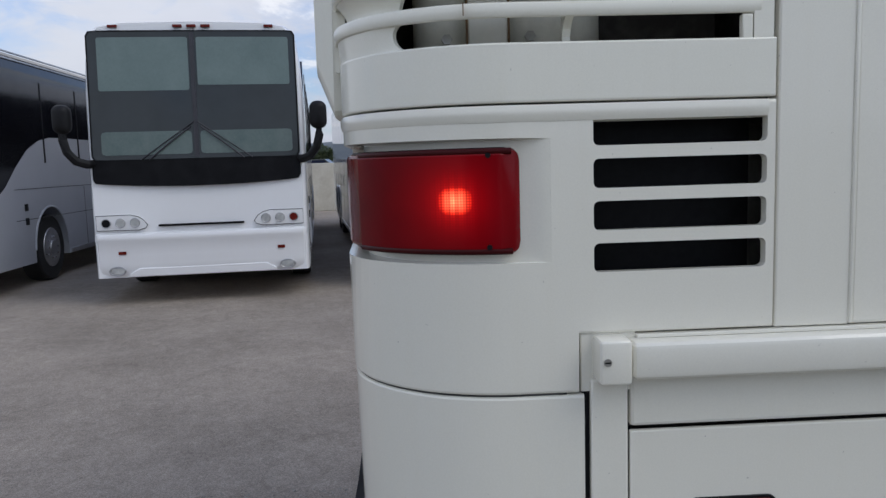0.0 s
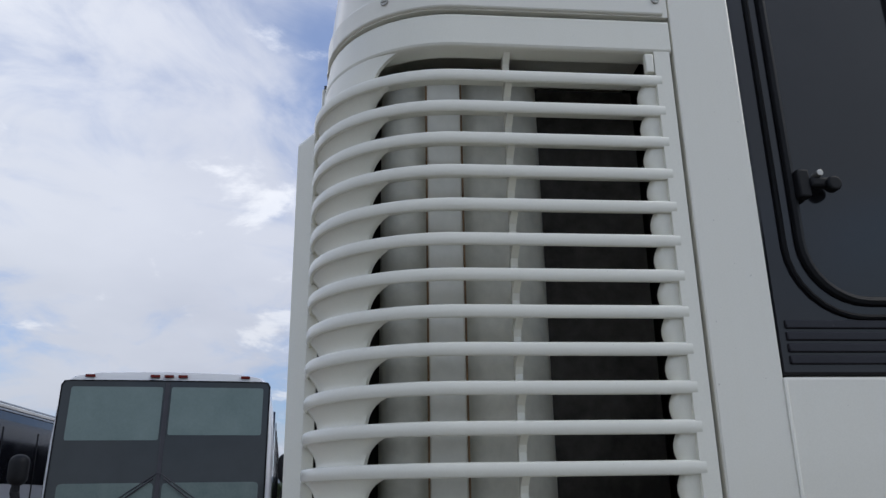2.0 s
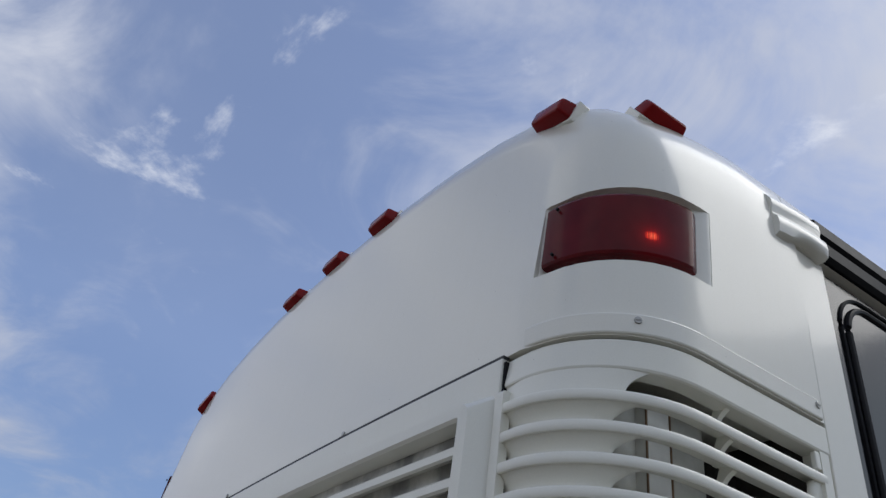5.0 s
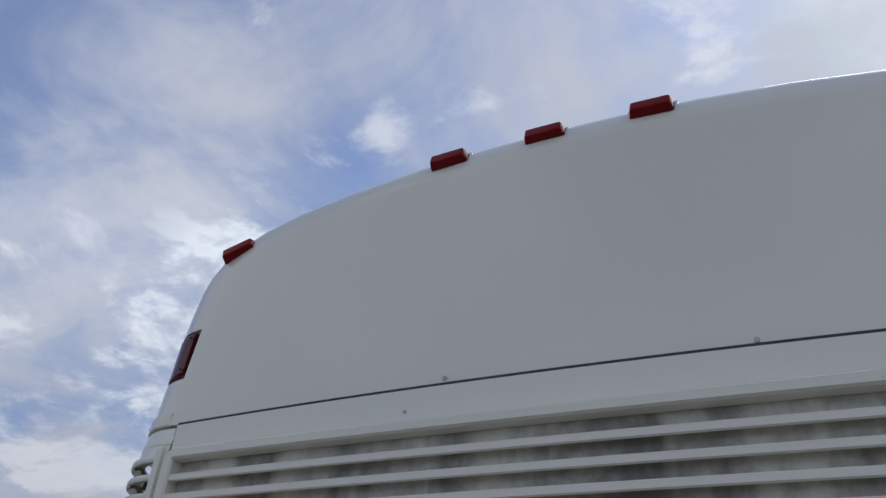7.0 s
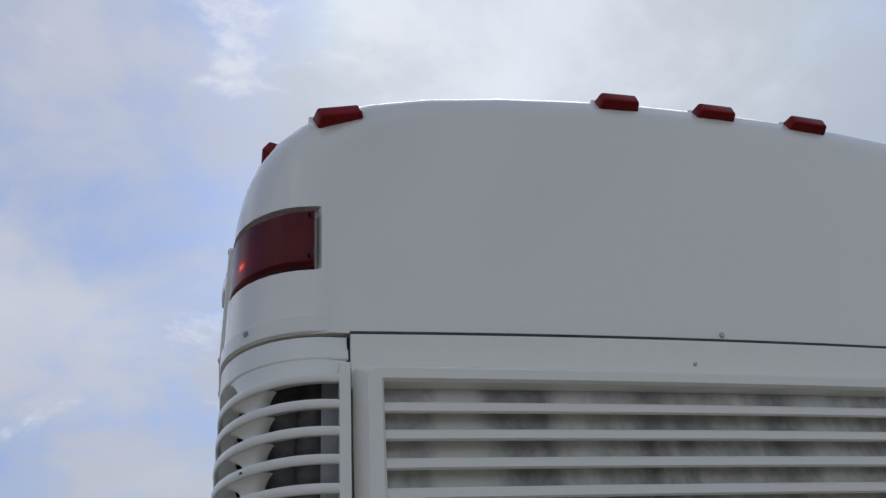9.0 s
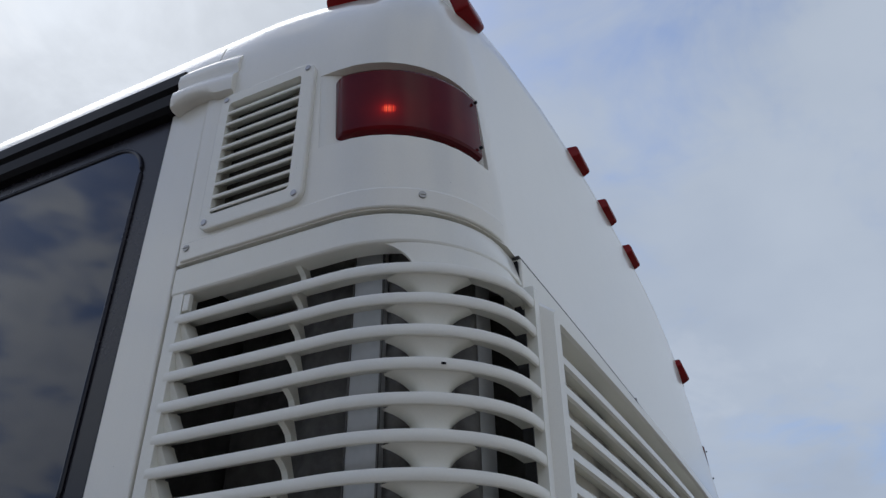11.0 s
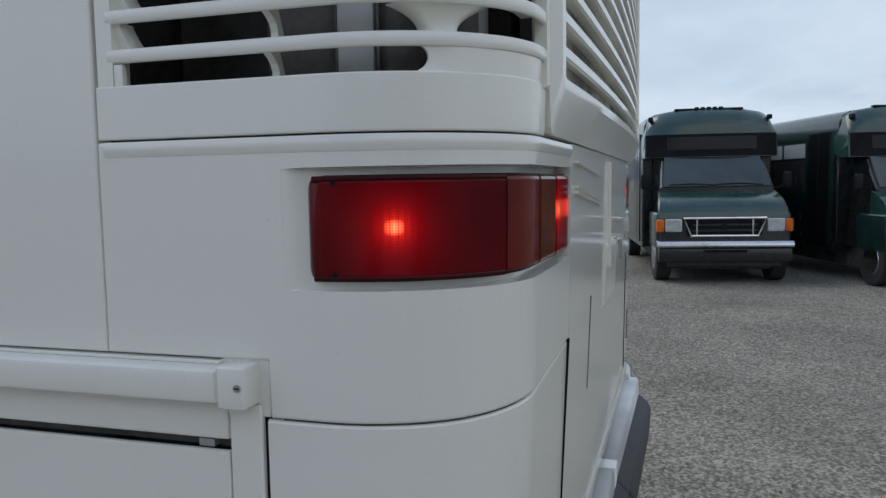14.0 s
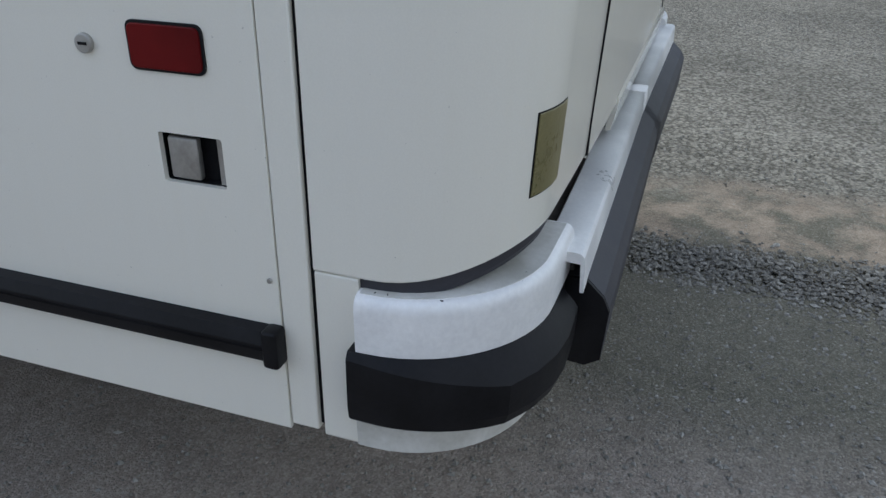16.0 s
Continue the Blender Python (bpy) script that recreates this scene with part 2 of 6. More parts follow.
BROWNLENS = lens("brown_lens", (0.105, 0.026, 0.012), (0.17, 0.042, 0.02))
RIMLENS = lens("dark_lens_rim", (0.030, 0.002, 0.003), (0.055, 0.004, 0.005), 0.3)
AMBERLENS = lens("brownish_red_lens", (0.10, 0.010, 0.008), (0.16, 0.018, 0.013))
REFLEX = lens("red_reflector", (0.085, 0.003, 0.004), (0.14, 0.006, 0.007), 0.3, 180)
MARKER = lens("marker_lens", (0.15, 0.005, 0.006), (0.25, 0.010, 0.011), 0.22, 120)
CLEAR = surface("clear_headlamp", (0.38, 0.39, 0.39), (0.62, 0.63, 0.63), (0.08, 0.15), 0.2, 12, 90, 0.02)
ORANGE = lens("orange_lens", (0.5, 0.10, 0.012), (0.75, 0.18, 0.03), 0.2)


def lit_lens(name, dark, light, bulb, reach, strength, size=1.0):
    """A red lens with a bulb burning behind it; bulb is its place, the same on both sides."""
    m = lens(name, dark, light)
    n, p = Nodes(m.node_tree), m.node_tree.nodes["Principled BSDF"]
    c = n.add("ShaderNodeTexCoord").outputs["Object"]
    both = n.add("ShaderNodeVectorMath", operation="ABSOLUTE")
    n.link(c, both.inputs[0])
    far = n.add("ShaderNodeVectorMath", operation="DISTANCE")
    n.link(both.outputs[0], far.inputs[0])
    far.inputs[1].default_value = bulb
    near = n.math("SUBTRACT", 1.0, n.math("MINIMUM", n.math("DIVIDE", far.outputs["Value"], reach), 1.0))
    off = n.add("ShaderNodeVectorMath", operation="SUBTRACT")
    n.link(both.outputs[0], off.inputs[0])
    off.inputs[1].default_value = bulb
    span = n.add("ShaderNodeSeparateXYZ")
    n.link(off.outputs[0], span.inputs[0])
    wide_y = n.math("DIVIDE", n.math("ABSOLUTE", span.outputs[1]), reach * 0.155 * size)
    wide_z = n.math("DIVIDE", n.math("ABSOLUTE", span.outputs[2]), reach * 0.13 * size)
    square = n.math("ADD", n.math("POWER", wide_y, 3.0), n.math("POWER", wide_z, 3.0))
    patch = n.math("MAXIMUM", n.math("SUBTRACT", 1.0, square), 0.0)
    core = n.math("ADD", n.math("MULTIPLY", n.math("POWER", patch, 0.8), 0.42), n.math("MULTIPLY", n.math("POWER", near, 12.0), 0.6))
    wide = n.math("MULTIPLY", n.math("ADD", n.math("POWER", near, 1.8), n.math("MULTIPLY", n.math("POWER", near, 5.0), 2.2)), 0.03)
    v = n.add("ShaderNodeTexVoronoi", {"Scale": 300.0, "Randomness": 0.0})
    n.link(c, v.inputs["Vector"])
    dots = n.ramp(v.outputs["Distance"], [(0.2, (1, 1, 1)), (0.7, (0.15, 0.15, 0.15))])
    n.link(n.ramp(core, [(0.0, (0.9, 0.0, 0.003)), (0.3, (1.0, 0.03, 0.012)), (0.9, (1.0, 0.17, 0.075))]), p.inputs["Emission Color"])
    n.link(n.math("MULTIPLY", n.math("ADD", n.math("MULTIPLY", core, dots), wide), strength), p.inputs["Emission Strength"])
    return m


LOWER_LENS = lit_lens("lit_lower_lens", (0.10, 0.001, 0.004), (0.165, 0.002, 0.006), (1.2817, 0.1283, 1.592), 0.13, 2.5)
LOWER_LENS_ROAD = lit_lens("lit_lower_lens_road_side", (0.075, 0.001, 0.004), (0.125, 0.002, 0.006), (1.276, 0.110, 1.592), 0.125, 2.4, 0.62)
GLOW_LENS = lit_lens("lit_inner_lens", (0.12, 0.001, 0.004), (0.2, 0.002, 0.006), (0.92, 0.03, 1.60), 0.13, 1.6)
UPPER_LENS = lit_lens("lit_upper_lens", (0.075, 0.005, 0.007), (0.13, 0.009, 0.011), (1.276, 0.123, 2.782), 0.075, 1.5)


def glass(name, tint, rough=0.03, wave=0.03, spec=0.5):
    m, n, p = material(name)
    c = n.add("ShaderNodeTexCoord").outputs["Object"]
    a = n.noise(c, 1.5, 4, 0.6)
    n.link(n.ramp(a, [(0.3, tint), (0.7, tuple(v * 1.5 for v in tint))]), p.inputs["Base Color"])
    n.link(n.ramp(a, [(0.4, (rough,) * 3), (0.8, (rough * 2.5,) * 3)]), p.inputs["Roughness"])
    p.inputs["Specular IOR Level"].default_value = spec
    k = n.add("ShaderNodeBump", {"Strength": wave, "Distance": 0.01})
    n.link(n.noise(c, 2.5, 2, 0.4), k.inputs["Height"])
    n.link(k.outputs[0], p.inputs["Normal"])
    return m


TINT = glass("dark_tinted_glass", (0.008, 0.011, 0.027), 0.030, 0.008, 0.52)
SCREEN_LOW = glass("dim_windscreen", (0.02, 0.024, 0.026), 0.04)
VANSCREEN = glass("van_windscreen", (0.045, 0.055, 0.053), 0.05)
GLOSSBLACK = glass("glossy_black_panel", (0.006, 0.006, 0.007), 0.10)
HATCH = surface("black_hatch_enamel", (0.008, 0.008, 0.010), (0.014, 0.014, 0.017), (0.10, 0.16), 0, 4, 80, 0.03, spec=0.5)
SKYPANE = surface("pale_sky_pane", (0.42, 0.45, 0.46), (0.55, 0.58, 0.59), (0.1, 0.2), 0, 2, 30, 0)
VANSIDE = glass("van_side_glass", (0.03, 0.033, 0.033), 0.03)
BLIND = surface("windscreen_blind", (0.115, 0.165, 0.160), (0.160, 0.215, 0.208), (0.3, 0.4), 0, 2, 30, 0)
DASH = surface("dash_behind_glass", (0.08, 0.12, 0.115), (0.14, 0.18, 0.17), (0.3, 0.4), 0, 3, 30, 0)
VANGLASS = surface("van_glass", (0.005, 0.006, 0.006), (0.011, 0.012, 0.013), (0.12, 0.2), 0, 2, 40, 0, spec=0.25)
# darker copy of the van green, with the shade on body and wings painted in
SHADEGREEN = surface("shaded_green_paint", (0.008, 0.020, 0.018), (0.012, 0.030, 0.027), (0.16, 0.3), 0.0, 3, 60, 0.02, 0.5)
GREEN = surface("dark_green_paint", (0.014, 0.043, 0.037), (0.022, 0.060, 0.052), (0.16, 0.3), 0.0, 3, 60, 0.02, 0.5)
VANBLACK = surface("black_van_paint", (0.006, 0.007, 0.007), (0.012, 0.013, 0.013), (0.2, 0.35), 0, 3, 60, 0.02, 0.3)
COACHWHITE = paint("far_coach_white", (0.86, 0.86, 0.88), rough=0.22)
COACHSILVER = surface("coach_silver_paint", (0.46, 0.48, 0.53), (0.52, 0.54, 0.59), (0.3, 0.4), 0.1, 1.2, 60, 0.02, 0.3)
WALLTAN = surface("pale_block_wall", (0.50, 0.46, 0.38), (0.64, 0.60, 0.52), (0.8, 0.95), 0, 2, 12, 0.1)
HILL = surface("far_hills", (0.10, 0.12, 0.14), (0.17, 0.19, 0.21), (0.9, 1.0), 0, 0.05, 1.5, 0)
LEAF = surface("foliage", (0.02, 0.035, 0.015), (0.06, 0.08, 0.03), (0.6, 0.8), 0, 3, 30, 0)
BARK = surface("bark", (0.05, 0.04, 0.03), (0.12, 0.1, 0.08), (0.8, 0.95), 0, 8, 40, 0.3)


def ground_material():
    m, n, p = material("yard_ground")
    c = n.add("ShaderNodeTexCoord").outputs["Object"]
    s = n.add("ShaderNodeSeparateXYZ")
    n.link(c, s.inputs[0])
    warp = n.math("MULTIPLY", n.math("SUBTRACT", n.noise(c, 1.1, 5, 0.6), 0.5), 0.6)
    across = n.math("ADD", s.outputs[0], warp)
    grain = n.noise(c, 130.0, 5, 0.75)
    coarse = n.add("ShaderNodeTexVoronoi", {"Scale": 150.0})
    n.link(c, coarse.inputs["Vector"])
    shade = n.add("ShaderNodeSeparateColor")
    n.link(coarse.outputs["Color"], shade.inputs[0])
    stone = n.math("ADD", n.math("MULTIPLY", grain, 0.68), n.math("MULTIPLY", shade.outputs[0], 0.32))
    patch = n.noise(c, 0.55, 6, 0.62)
    asphalt = n.ramp(stone, [(0.26, (0.122, 0.113, 0.088)), (0.55, (0.176, 0.165, 0.130)), (0.80, (0.315, 0.296, 0.242))])
    pebble = n.add("ShaderNodeTexVoronoi", {"Scale": 48.0})
    n.link(c, pebble.inputs["Vector"])
    tone = n.add("ShaderNodeSeparateColor")
    n.link(pebble.outputs["Color"], tone.inputs[0])
    pebbles = n.math("ADD", n.math("MULTIPLY", grain, 0.5), n.math("MULTIPLY", n.math("SUBTRACT", tone.outputs[0], n.math("MULTIPLY", pebble.outputs["Distance"], 0.9)), 0.5))
    pebbles = n.math("ADD", pebbles, 0.15)
    gravel = n.ramp(pebbles, [(0.18, (0.120, 0.110, 0.091)), (0.45, (0.250, 0.232, 0.194)), (0.82, (0.42, 0.39, 0.33))])
    dirt = n.ramp(stone, [(0.2, (0.25, 0.198, 0.150)), (0.8, (0.44, 0.365, 0.29))])
    brown = n.ramp(stone, [(0.25, (0.225, 0.190, 0.163)), (0.5, (0.322, 0.280, 0.243)), (0.78, (0.47, 0.415, 0.363))])
    west = n.ramp(n.math("MULTIPLY", across, -0.2), [(0.02, (0, 0, 0)), (0.12, (1, 1, 1))])
    near = n.mix(west, asphalt, brown)
    band = n.ramp(n.math("MULTIPLY", across, 0.25), [(0.215, (0, 0, 0)), (0.25, (1, 1, 1)), (0.38, (1, 1, 1)), (0.44, (0, 0, 0))])
    east = n.ramp(n.math("MULTIPLY", across, 0.25), [(0.34, (0, 0, 0)), (0.44, (1, 1, 1))])
    col = n.mix(east, near, gravel)
    thin = n.math("MULTIPLY", band, n.ramp(n.noise(c, 3.4, 6, 0.7), [(0.42, (0.02, 0.02, 0.02)), (0.56, (1, 1, 1))]))
    col = n.mix(thin, col, dirt)
    blot = n.math("ADD", n.math("MULTIPLY", patch, 0.5), n.math("MULTIPLY", n.noise(c, 7.0, 5, 0.7), 0.3))
    blot = n.math("ADD", blot, n.math("MULTIPLY", n.noise(c, 24.0, 4, 0.65), 0.2))
    specks = n.add("ShaderNodeTexVoronoi", {"Scale": 60.0})
    n.link(c, specks.inputs["Vector"])
    kind = n.add("ShaderNodeSeparateColor")
    n.link(specks.outputs["Color"], kind.inputs[0])
    pale = n.math("MULTIPLY", n.ramp(kind.outputs[1], [(0.86, (0, 0, 0)), (0.94, (0.75, 0.75, 0.75))]), n.ramp(specks.outputs["Distance"], [(0.18, (1, 1, 1)), (0.34, (0, 0, 0))]))
    col = n.mix(pale, col, (0.42, 0.40, 0.36))
    worn = n.ramp(blot, [(0.34, (0.64, 0.63, 0.61)), (0.64, (1.32, 1.30, 1.27))])
    col = n.mix(1.0, col, worn, "MULTIPLY")
    crack = n.add("ShaderNodeTexVoronoi", {"Scale": 0.55, "Randomness": 1.0}, feature="DISTANCE_TO_EDGE")
    bent = n.add("ShaderNodeVectorMath", operation="ADD")
    n.link(c, bent.inputs[0])
    nz = n.add("ShaderNodeTexNoise", {"Scale": 2.0, "Detail": 5.0})
    n.link(c, nz.inputs["Vector"])
    n.link(nz.outputs["Color"], bent.inputs[1])
    n.link(bent.outputs[0], crack.inputs["Vector"])
    line = n.math("MULTIPLY", n.ramp(crack.outputs["Distance"], [(0.0, (1, 1, 1)), (0.012, (0, 0, 0))]), n.math("MULTIPLY", west, 0.16))
    col = n.mix(line, col, (0.06, 0.055, 0.05))
    n.link(col, p.inputs["Base Color"])
    p.inputs["Roughness"].default_value = 0.9
    p.inputs["Specular IOR Level"].default_value = 0.25
    k = n.add("ShaderNodeBump", {"Strength": 0.7, "Distance": 0.012})
    n.link(n.math("ADD", n.math("ADD", stone, n.math("MULTIPLY", coarse.outputs["Distance"], -0.4)), n.math("MULTIPLY", n.math("MULTIPLY", pebble.outputs["Distance"], east), -1.2)), k.inputs["Height"])
    n.link(k.outputs[0], p.inputs["Normal"])
    return m


GROUND = ground_material()


def stone_material():
    m, n, p = material("loose_stone")
    r = n.add("ShaderNodeNewGeometry").outputs["Random Per Island"]
    c = n.add("ShaderNodeTexCoord").outputs["Object"]
    col = n.ramp(r, [(0.0, (0.12, 0.112, 0.097)), (0.4, (0.225, 0.212, 0.185)), (0.8, (0.34, 0.322, 0.285)), (1.0, (0.50, 0.48, 0.435))])
    n.link(n.mix(0.4, col, n.ramp(n.noise(c, 120, 3), [(0.3, (0.10, 0.094, 0.082)), (0.7, (0.32, 0.302, 0.265))])), p.inputs["Base Color"])
    p.inputs["Roughness"].default_value = 0.85
    return m


STONE = stone_material()


# ---- building helpers ----
def finish(me, angle=21):
    me.polygons.foreach_set("use_smooth", [True] * len(me.polygons))
    me.set_sharp_from_angle(angle=radians(angle))
    me.update()


def mesh_from(name, bm, mat, angle=21):
    bmesh.ops.remove_doubles(bm, verts=bm.verts[:], dist=1e-5)
    bmesh.ops.recalc_face_normals(bm, faces=bm.faces[:])
    me = bpy.data.meshes.new(name)
    bm.to_mesh(me)
    bm.free()
    if mat:
        me.materials.append(mat)
    finish(me, angle)
    return me


def part(name, bm, mat, parent, label="", angle=21):
    """Links a bmesh, or a mesh that is shared, as one object under a thing or a part."""
    me = bm if isinstance(bm, bpy.types.Mesh) else mesh_from(name, bm, mat, angle)
    ob = new(name, me)
    ob.parent = parent
    return tagged(ob, label) if label else ob


def thing(name, at, label, category, group="", kind="", turn=0.0):
    ob = new(name)
    ob.matrix_basis = pose(*at, 0, 0, turn)
    ob.empty_display_size = 0.3
    return tagged(ob, label, category, group, kind)


def carve(ob, cutters, angle=21):
    """Cuts closed shapes out of ob and keeps the result as its plain mesh."""
    temps = []
    for bm in cutters:
        cut = new("cutter", mesh_from("cutter", bm, None))
        mod = ob.modifiers.new("cut", "BOOLEAN")
        mod.operation, mod.solver, mod.object = "DIFFERENCE", "EXACT", cut
        cut.parent = ob.parent
        temps.append(cut)
    bpy.context.view_layer.update()
    deps = bpy.context.evaluated_depsgraph_get()
    me = bpy.data.meshes.new_from_object(ob.evaluated_get(deps))
    ob.modifiers.clear()
    ob.data = me
    finish(me, angle)
    for cut in temps:
        bpy.data.objects.remove(cut)


def block(a, b, bevel=0.0, segments=2, bm=None):
    """A box between two corners with rounded edges."""
    own = bmesh.new()
    bmesh.ops.create_cube(own, size=1)
    for v in own.verts:
        v.co = Vector([(a[i] + b[i]) / 2 + v.co[i] * abs(b[i] - a[i]) for i in range(3)])
    if bevel:
        bmesh.ops.bevel(own, geom=own.edges[:], offset=bevel, segments=segments, affect="EDGES", profile=0.5)
    return merge(bm, own)


def merge(bm, own):
    if bm is None:
        return own
    tmp = bpy.data.meshes.new("tmp")
    own.to_mesh(tmp)
    own.free()
    bm.from_mesh(tmp)
    bpy.data.meshes.remove(tmp)
    return bm


def drum(center, radius, depth, axis="z", segs=24, bevel=0.0, bm=None, radius2=None):
    own = bmesh.new()
    bmesh.ops.create_cone(own, cap_ends=True, segments=segs, radius1=radius, radius2=radius if radius2 is None else radius2, depth=depth)
    if bevel:
        rim = [e for e in own.edges if abs(e.verts[0].co.z - e.verts[1].co.z) < 1e-6]
        bmesh.ops.bevel(own, geom=rim, offset=bevel, segments=2, affect="EDGES", profile=0.5)
    turn = {"z": Matrix(), "x": Matrix.Rotation(radians(90), 4, "Y"), "y": Matrix.Rotation(radians(90), 4, "X")}[axis]
    bmesh.ops.transform(own, matrix=Matrix.Translation(center) @ turn, verts=own.verts[:])
    return merge(bm, own)


def prism(outline, lo, hi, axis="x", bevel=0.0, bm=None):
    """A flat outline of (a, b) pairs pulled along an axis from lo to hi."""
    own = bmesh.new()
    place = {"x": lambda a, b, d: (d, a, b), "y": lambda a, b, d: (a, d, b), "z": lambda a, b, d: (a, b, d)}[axis]
    rows = [[own.verts.new(place(a, b, d)) for a, b in outline] for d in (lo, hi)]
    n = len(outline)
    own.faces.new(rows[0])
    own.faces.new(rows[1])
    for i in range(n):
        own.faces.new((rows[0][i], rows[0][(i + 1) % n], rows[1][(i + 1) % n], rows[1][i]))
    bmesh.ops.recalc_face_normals(own, faces=own.faces[:])
    if bevel:
        rim = [e for e in own.edges if len({round(place_d(v, axis), 5) for v in e.verts}) == 1]
        bmesh.ops.bevel(own, geom=rim, offset=bevel, segments=2, affect="EDGES", profile=0.5)
    return merge(bm, own)


def place_d(v, axis):
    return v.co["xyz".index(axis)]


def rounded(a0, a1, b0, b1, r, steps=5):
    """The outline of a rectangle with round corners."""
    out = []
    for cx, cy, start in ((a1 - r, b1 - r, 0), (a0 + r, b1 - r, 90), (a0 + r, b0 + r, 180), (a1 - r, b0 + r, 270)):
        for i in range(steps + 1):
            t = radians(start + 90 * i / steps)
            out.append((cx + r * math.cos(t), cy + r * math.sin(t)))
    return out


def tube(points, radius, sides=8, closed=False, bm=None, squash=1.0):
    """A round bar along points."""
    own = bmesh.new()
    pts = [Vector(p) for p in points]
    n = len(pts)
    rings = []
    for i, p in enumerate(pts):
        before = pts[i - 1] if (closed or i) else p
        after = pts[(i + 1) % n] if (closed or i < n - 1) else p
        way = (after - before).normalized()
        side = way.cross((0, 0, 1))
        side = (way.cross((0, 1, 0)) if side.length < 0.05 else side).normalized()
        up = side.cross(way)
        rings.append([own.verts.new(p + radius * (math.cos(a) * side + squash * math.sin(a) * up)) for a in (2 * math.pi * k / sides for k in range(sides))])
    for i in range(n if closed else n - 1):
        a, b = rings[i], rings[(i + 1) % n]
        for k in range(sides):
            own.faces.new((a[k], a[(k + 1) % sides], b[(k + 1) % sides], b[k]))
    if not closed:
        own.faces.new(rings[0])
        own.faces.new(rings[-1])
    return merge(bm, own)


# ---- the yard ----
bm = bmesh.new()
xs = [-1500, -400, -120, -40, -20, -8, -4, -2, -1, 0, 0.5, 1, 1.5, 2, 3, 4, 6, 9, 14, 25, 60, 150, 400, 1500]
grid = [[bm.verts.new((x, y, 0.012 * noise.noise((x * 0.8, y * 0.8, 0)) if abs(x) < 30 and abs(y) < 30 else 0)) for y in xs] for x in xs]
for i in range(len(xs) - 1):
    for j in range(len(xs) - 1):
        bm.faces.new((grid[i][j], grid[i + 1][j], grid[i + 1][j + 1], grid[i][j + 1]))
tagged(part("ground", bm, GROUND, None, "worn asphalt and gravel yard with a tan dirt strip"), category="ground", kind="structure")

# ---- the white coach ----
W = 1.295      # half the width
R = 0.20       # radius of the rear corners in plan
SEAM_Z = 2.568
coach = thing("motorcoach", (0, 0, 0), "white motorcoach with louvred rear corners, parked with its tail lights lit", "coach")


def plan(s, y0=0.518):
    """The rear outline in plan at the length s from (W, y0): along the side, round the corner, along the back. Place and outward normal."""
    side, arc = y0 - R, R * math.pi / 2
    if s <= side:
        return W, y0 - s, 1.0, 0.0
    if s <= side + arc:
        t = (s - side) / R
        return W - R + R * math.cos(t), R - R * math.sin(t), math.cos(t), -math.sin(t)
    x = W - R - (s - side - arc)
    return x, -0.012 * (1 - (x / (W - R)) ** 2), 0.0, -1.0


def s_side(y, y0=0.518):
    return y0 - y


def s_arc(deg, y0=0.518):
    return y0 - R + R * radians(deg)


def s_back(x, y0=0.518):
    return y0 - R + R * math.pi / 2 + (W - R - x)


def lengths(s0, s1):
    """Stations from s0 to s1, close together round the corner."""
    a, b = s_arc(0), s_arc(90)
    marks = sorted({s0, s1, *(s for s in (a + (b - a) * i / 14 for i in range(15)) if s0 < s < s1)})
    return marks


def bulge(z, sign=-1):
    """How far the back swells out below the seam; more on the road side, where the rear stands slightly askew."""
    if sign < 0:
        return float(np.interp(z, (0.6, 1.0, 1.4, 1.75, 1.83, 2.3, 2.47, SEAM_Z), (0.0, 0.008, 0.028, 0.033, 0.040, 0.040, 0.025, 0.0)))
    return float(np.interp(z, (0.6, 1.0, 1.4, 1.78, 1.83, 2.3, 2.47, SEAM_Z), (0.0, 0.005, 0.013, 0.016, 0.023, 0.023, 0.015, 0.0)))


def swept(profile, s0, s1, sign=1, lean=0.0, stations=None, swell=None):
    """A closed profile of (outward, z) pairs, or a function of s that gives one, pulled along the outline. lean: how far y moves per metre above the seam."""
    own = bmesh.new()
    rings = []
    for s in stations or lengths(s0, s1):
        x, y, nx, ny = plan(s)
        ring = []
        for u, z in profile(s) if callable(profile) else profile:
            ring.append(own.verts.new((sign * (x + nx * u), y + ny * u + ny * (bulge(z, sign) if swell is None else swell) + lean * (z - SEAM_Z), z)))
        rings.append(ring)
    n = len(rings[0])
    for a, b in zip(rings, rings[1:]):
        for k in range(n):
            own.faces.new((a[k], a[(k + 1) % n], b[(k + 1) % n], b[k]))
    own.faces.new(rings[0])
    own.faces.new(rings[-1])
    bmesh.ops.recalc_face_normals(own, faces=own.faces[:])
    return own


def plate(z0, z1, depth=0.03, out=0.0, soft=0.006):
    """A profile: a slab with softened outer edges."""
    return [(-depth, z0), (out - soft, z0), (out - soft * 0.3, z0 + soft * 0.3), (out, z0 + soft), (out, z1 - soft), (out - soft * 0.3, z1 - soft * 0.3), (out - soft, z1), (-depth, z1)]


LEAN = 0.065


def lens_shape(s0, z0, z1, depth, out, soft, r=0.012):
    """A lens profile whose first end has rounded corners."""
    def shape(s):
        x = min(r, max(0.0, s - s0))
        d = r - math.sqrt(max(0.0, r * r - (r - x) ** 2))
        e = min(1.0, max(0.0, s - s0) / 0.024)
        return plate(z0 + d, z1 - d, depth, out - 0.5 * d - 0.010 * (1 - e), soft)
    return shape


def lens_stations(s0, s1, r=0.012):
    return sorted(set(lengths(s0, s1) + [s0 + r * f for f in (0.06, 0.18, 0.35, 0.6, 1.0)] + [s0 + 0.0235, s0 + 0.0245]))


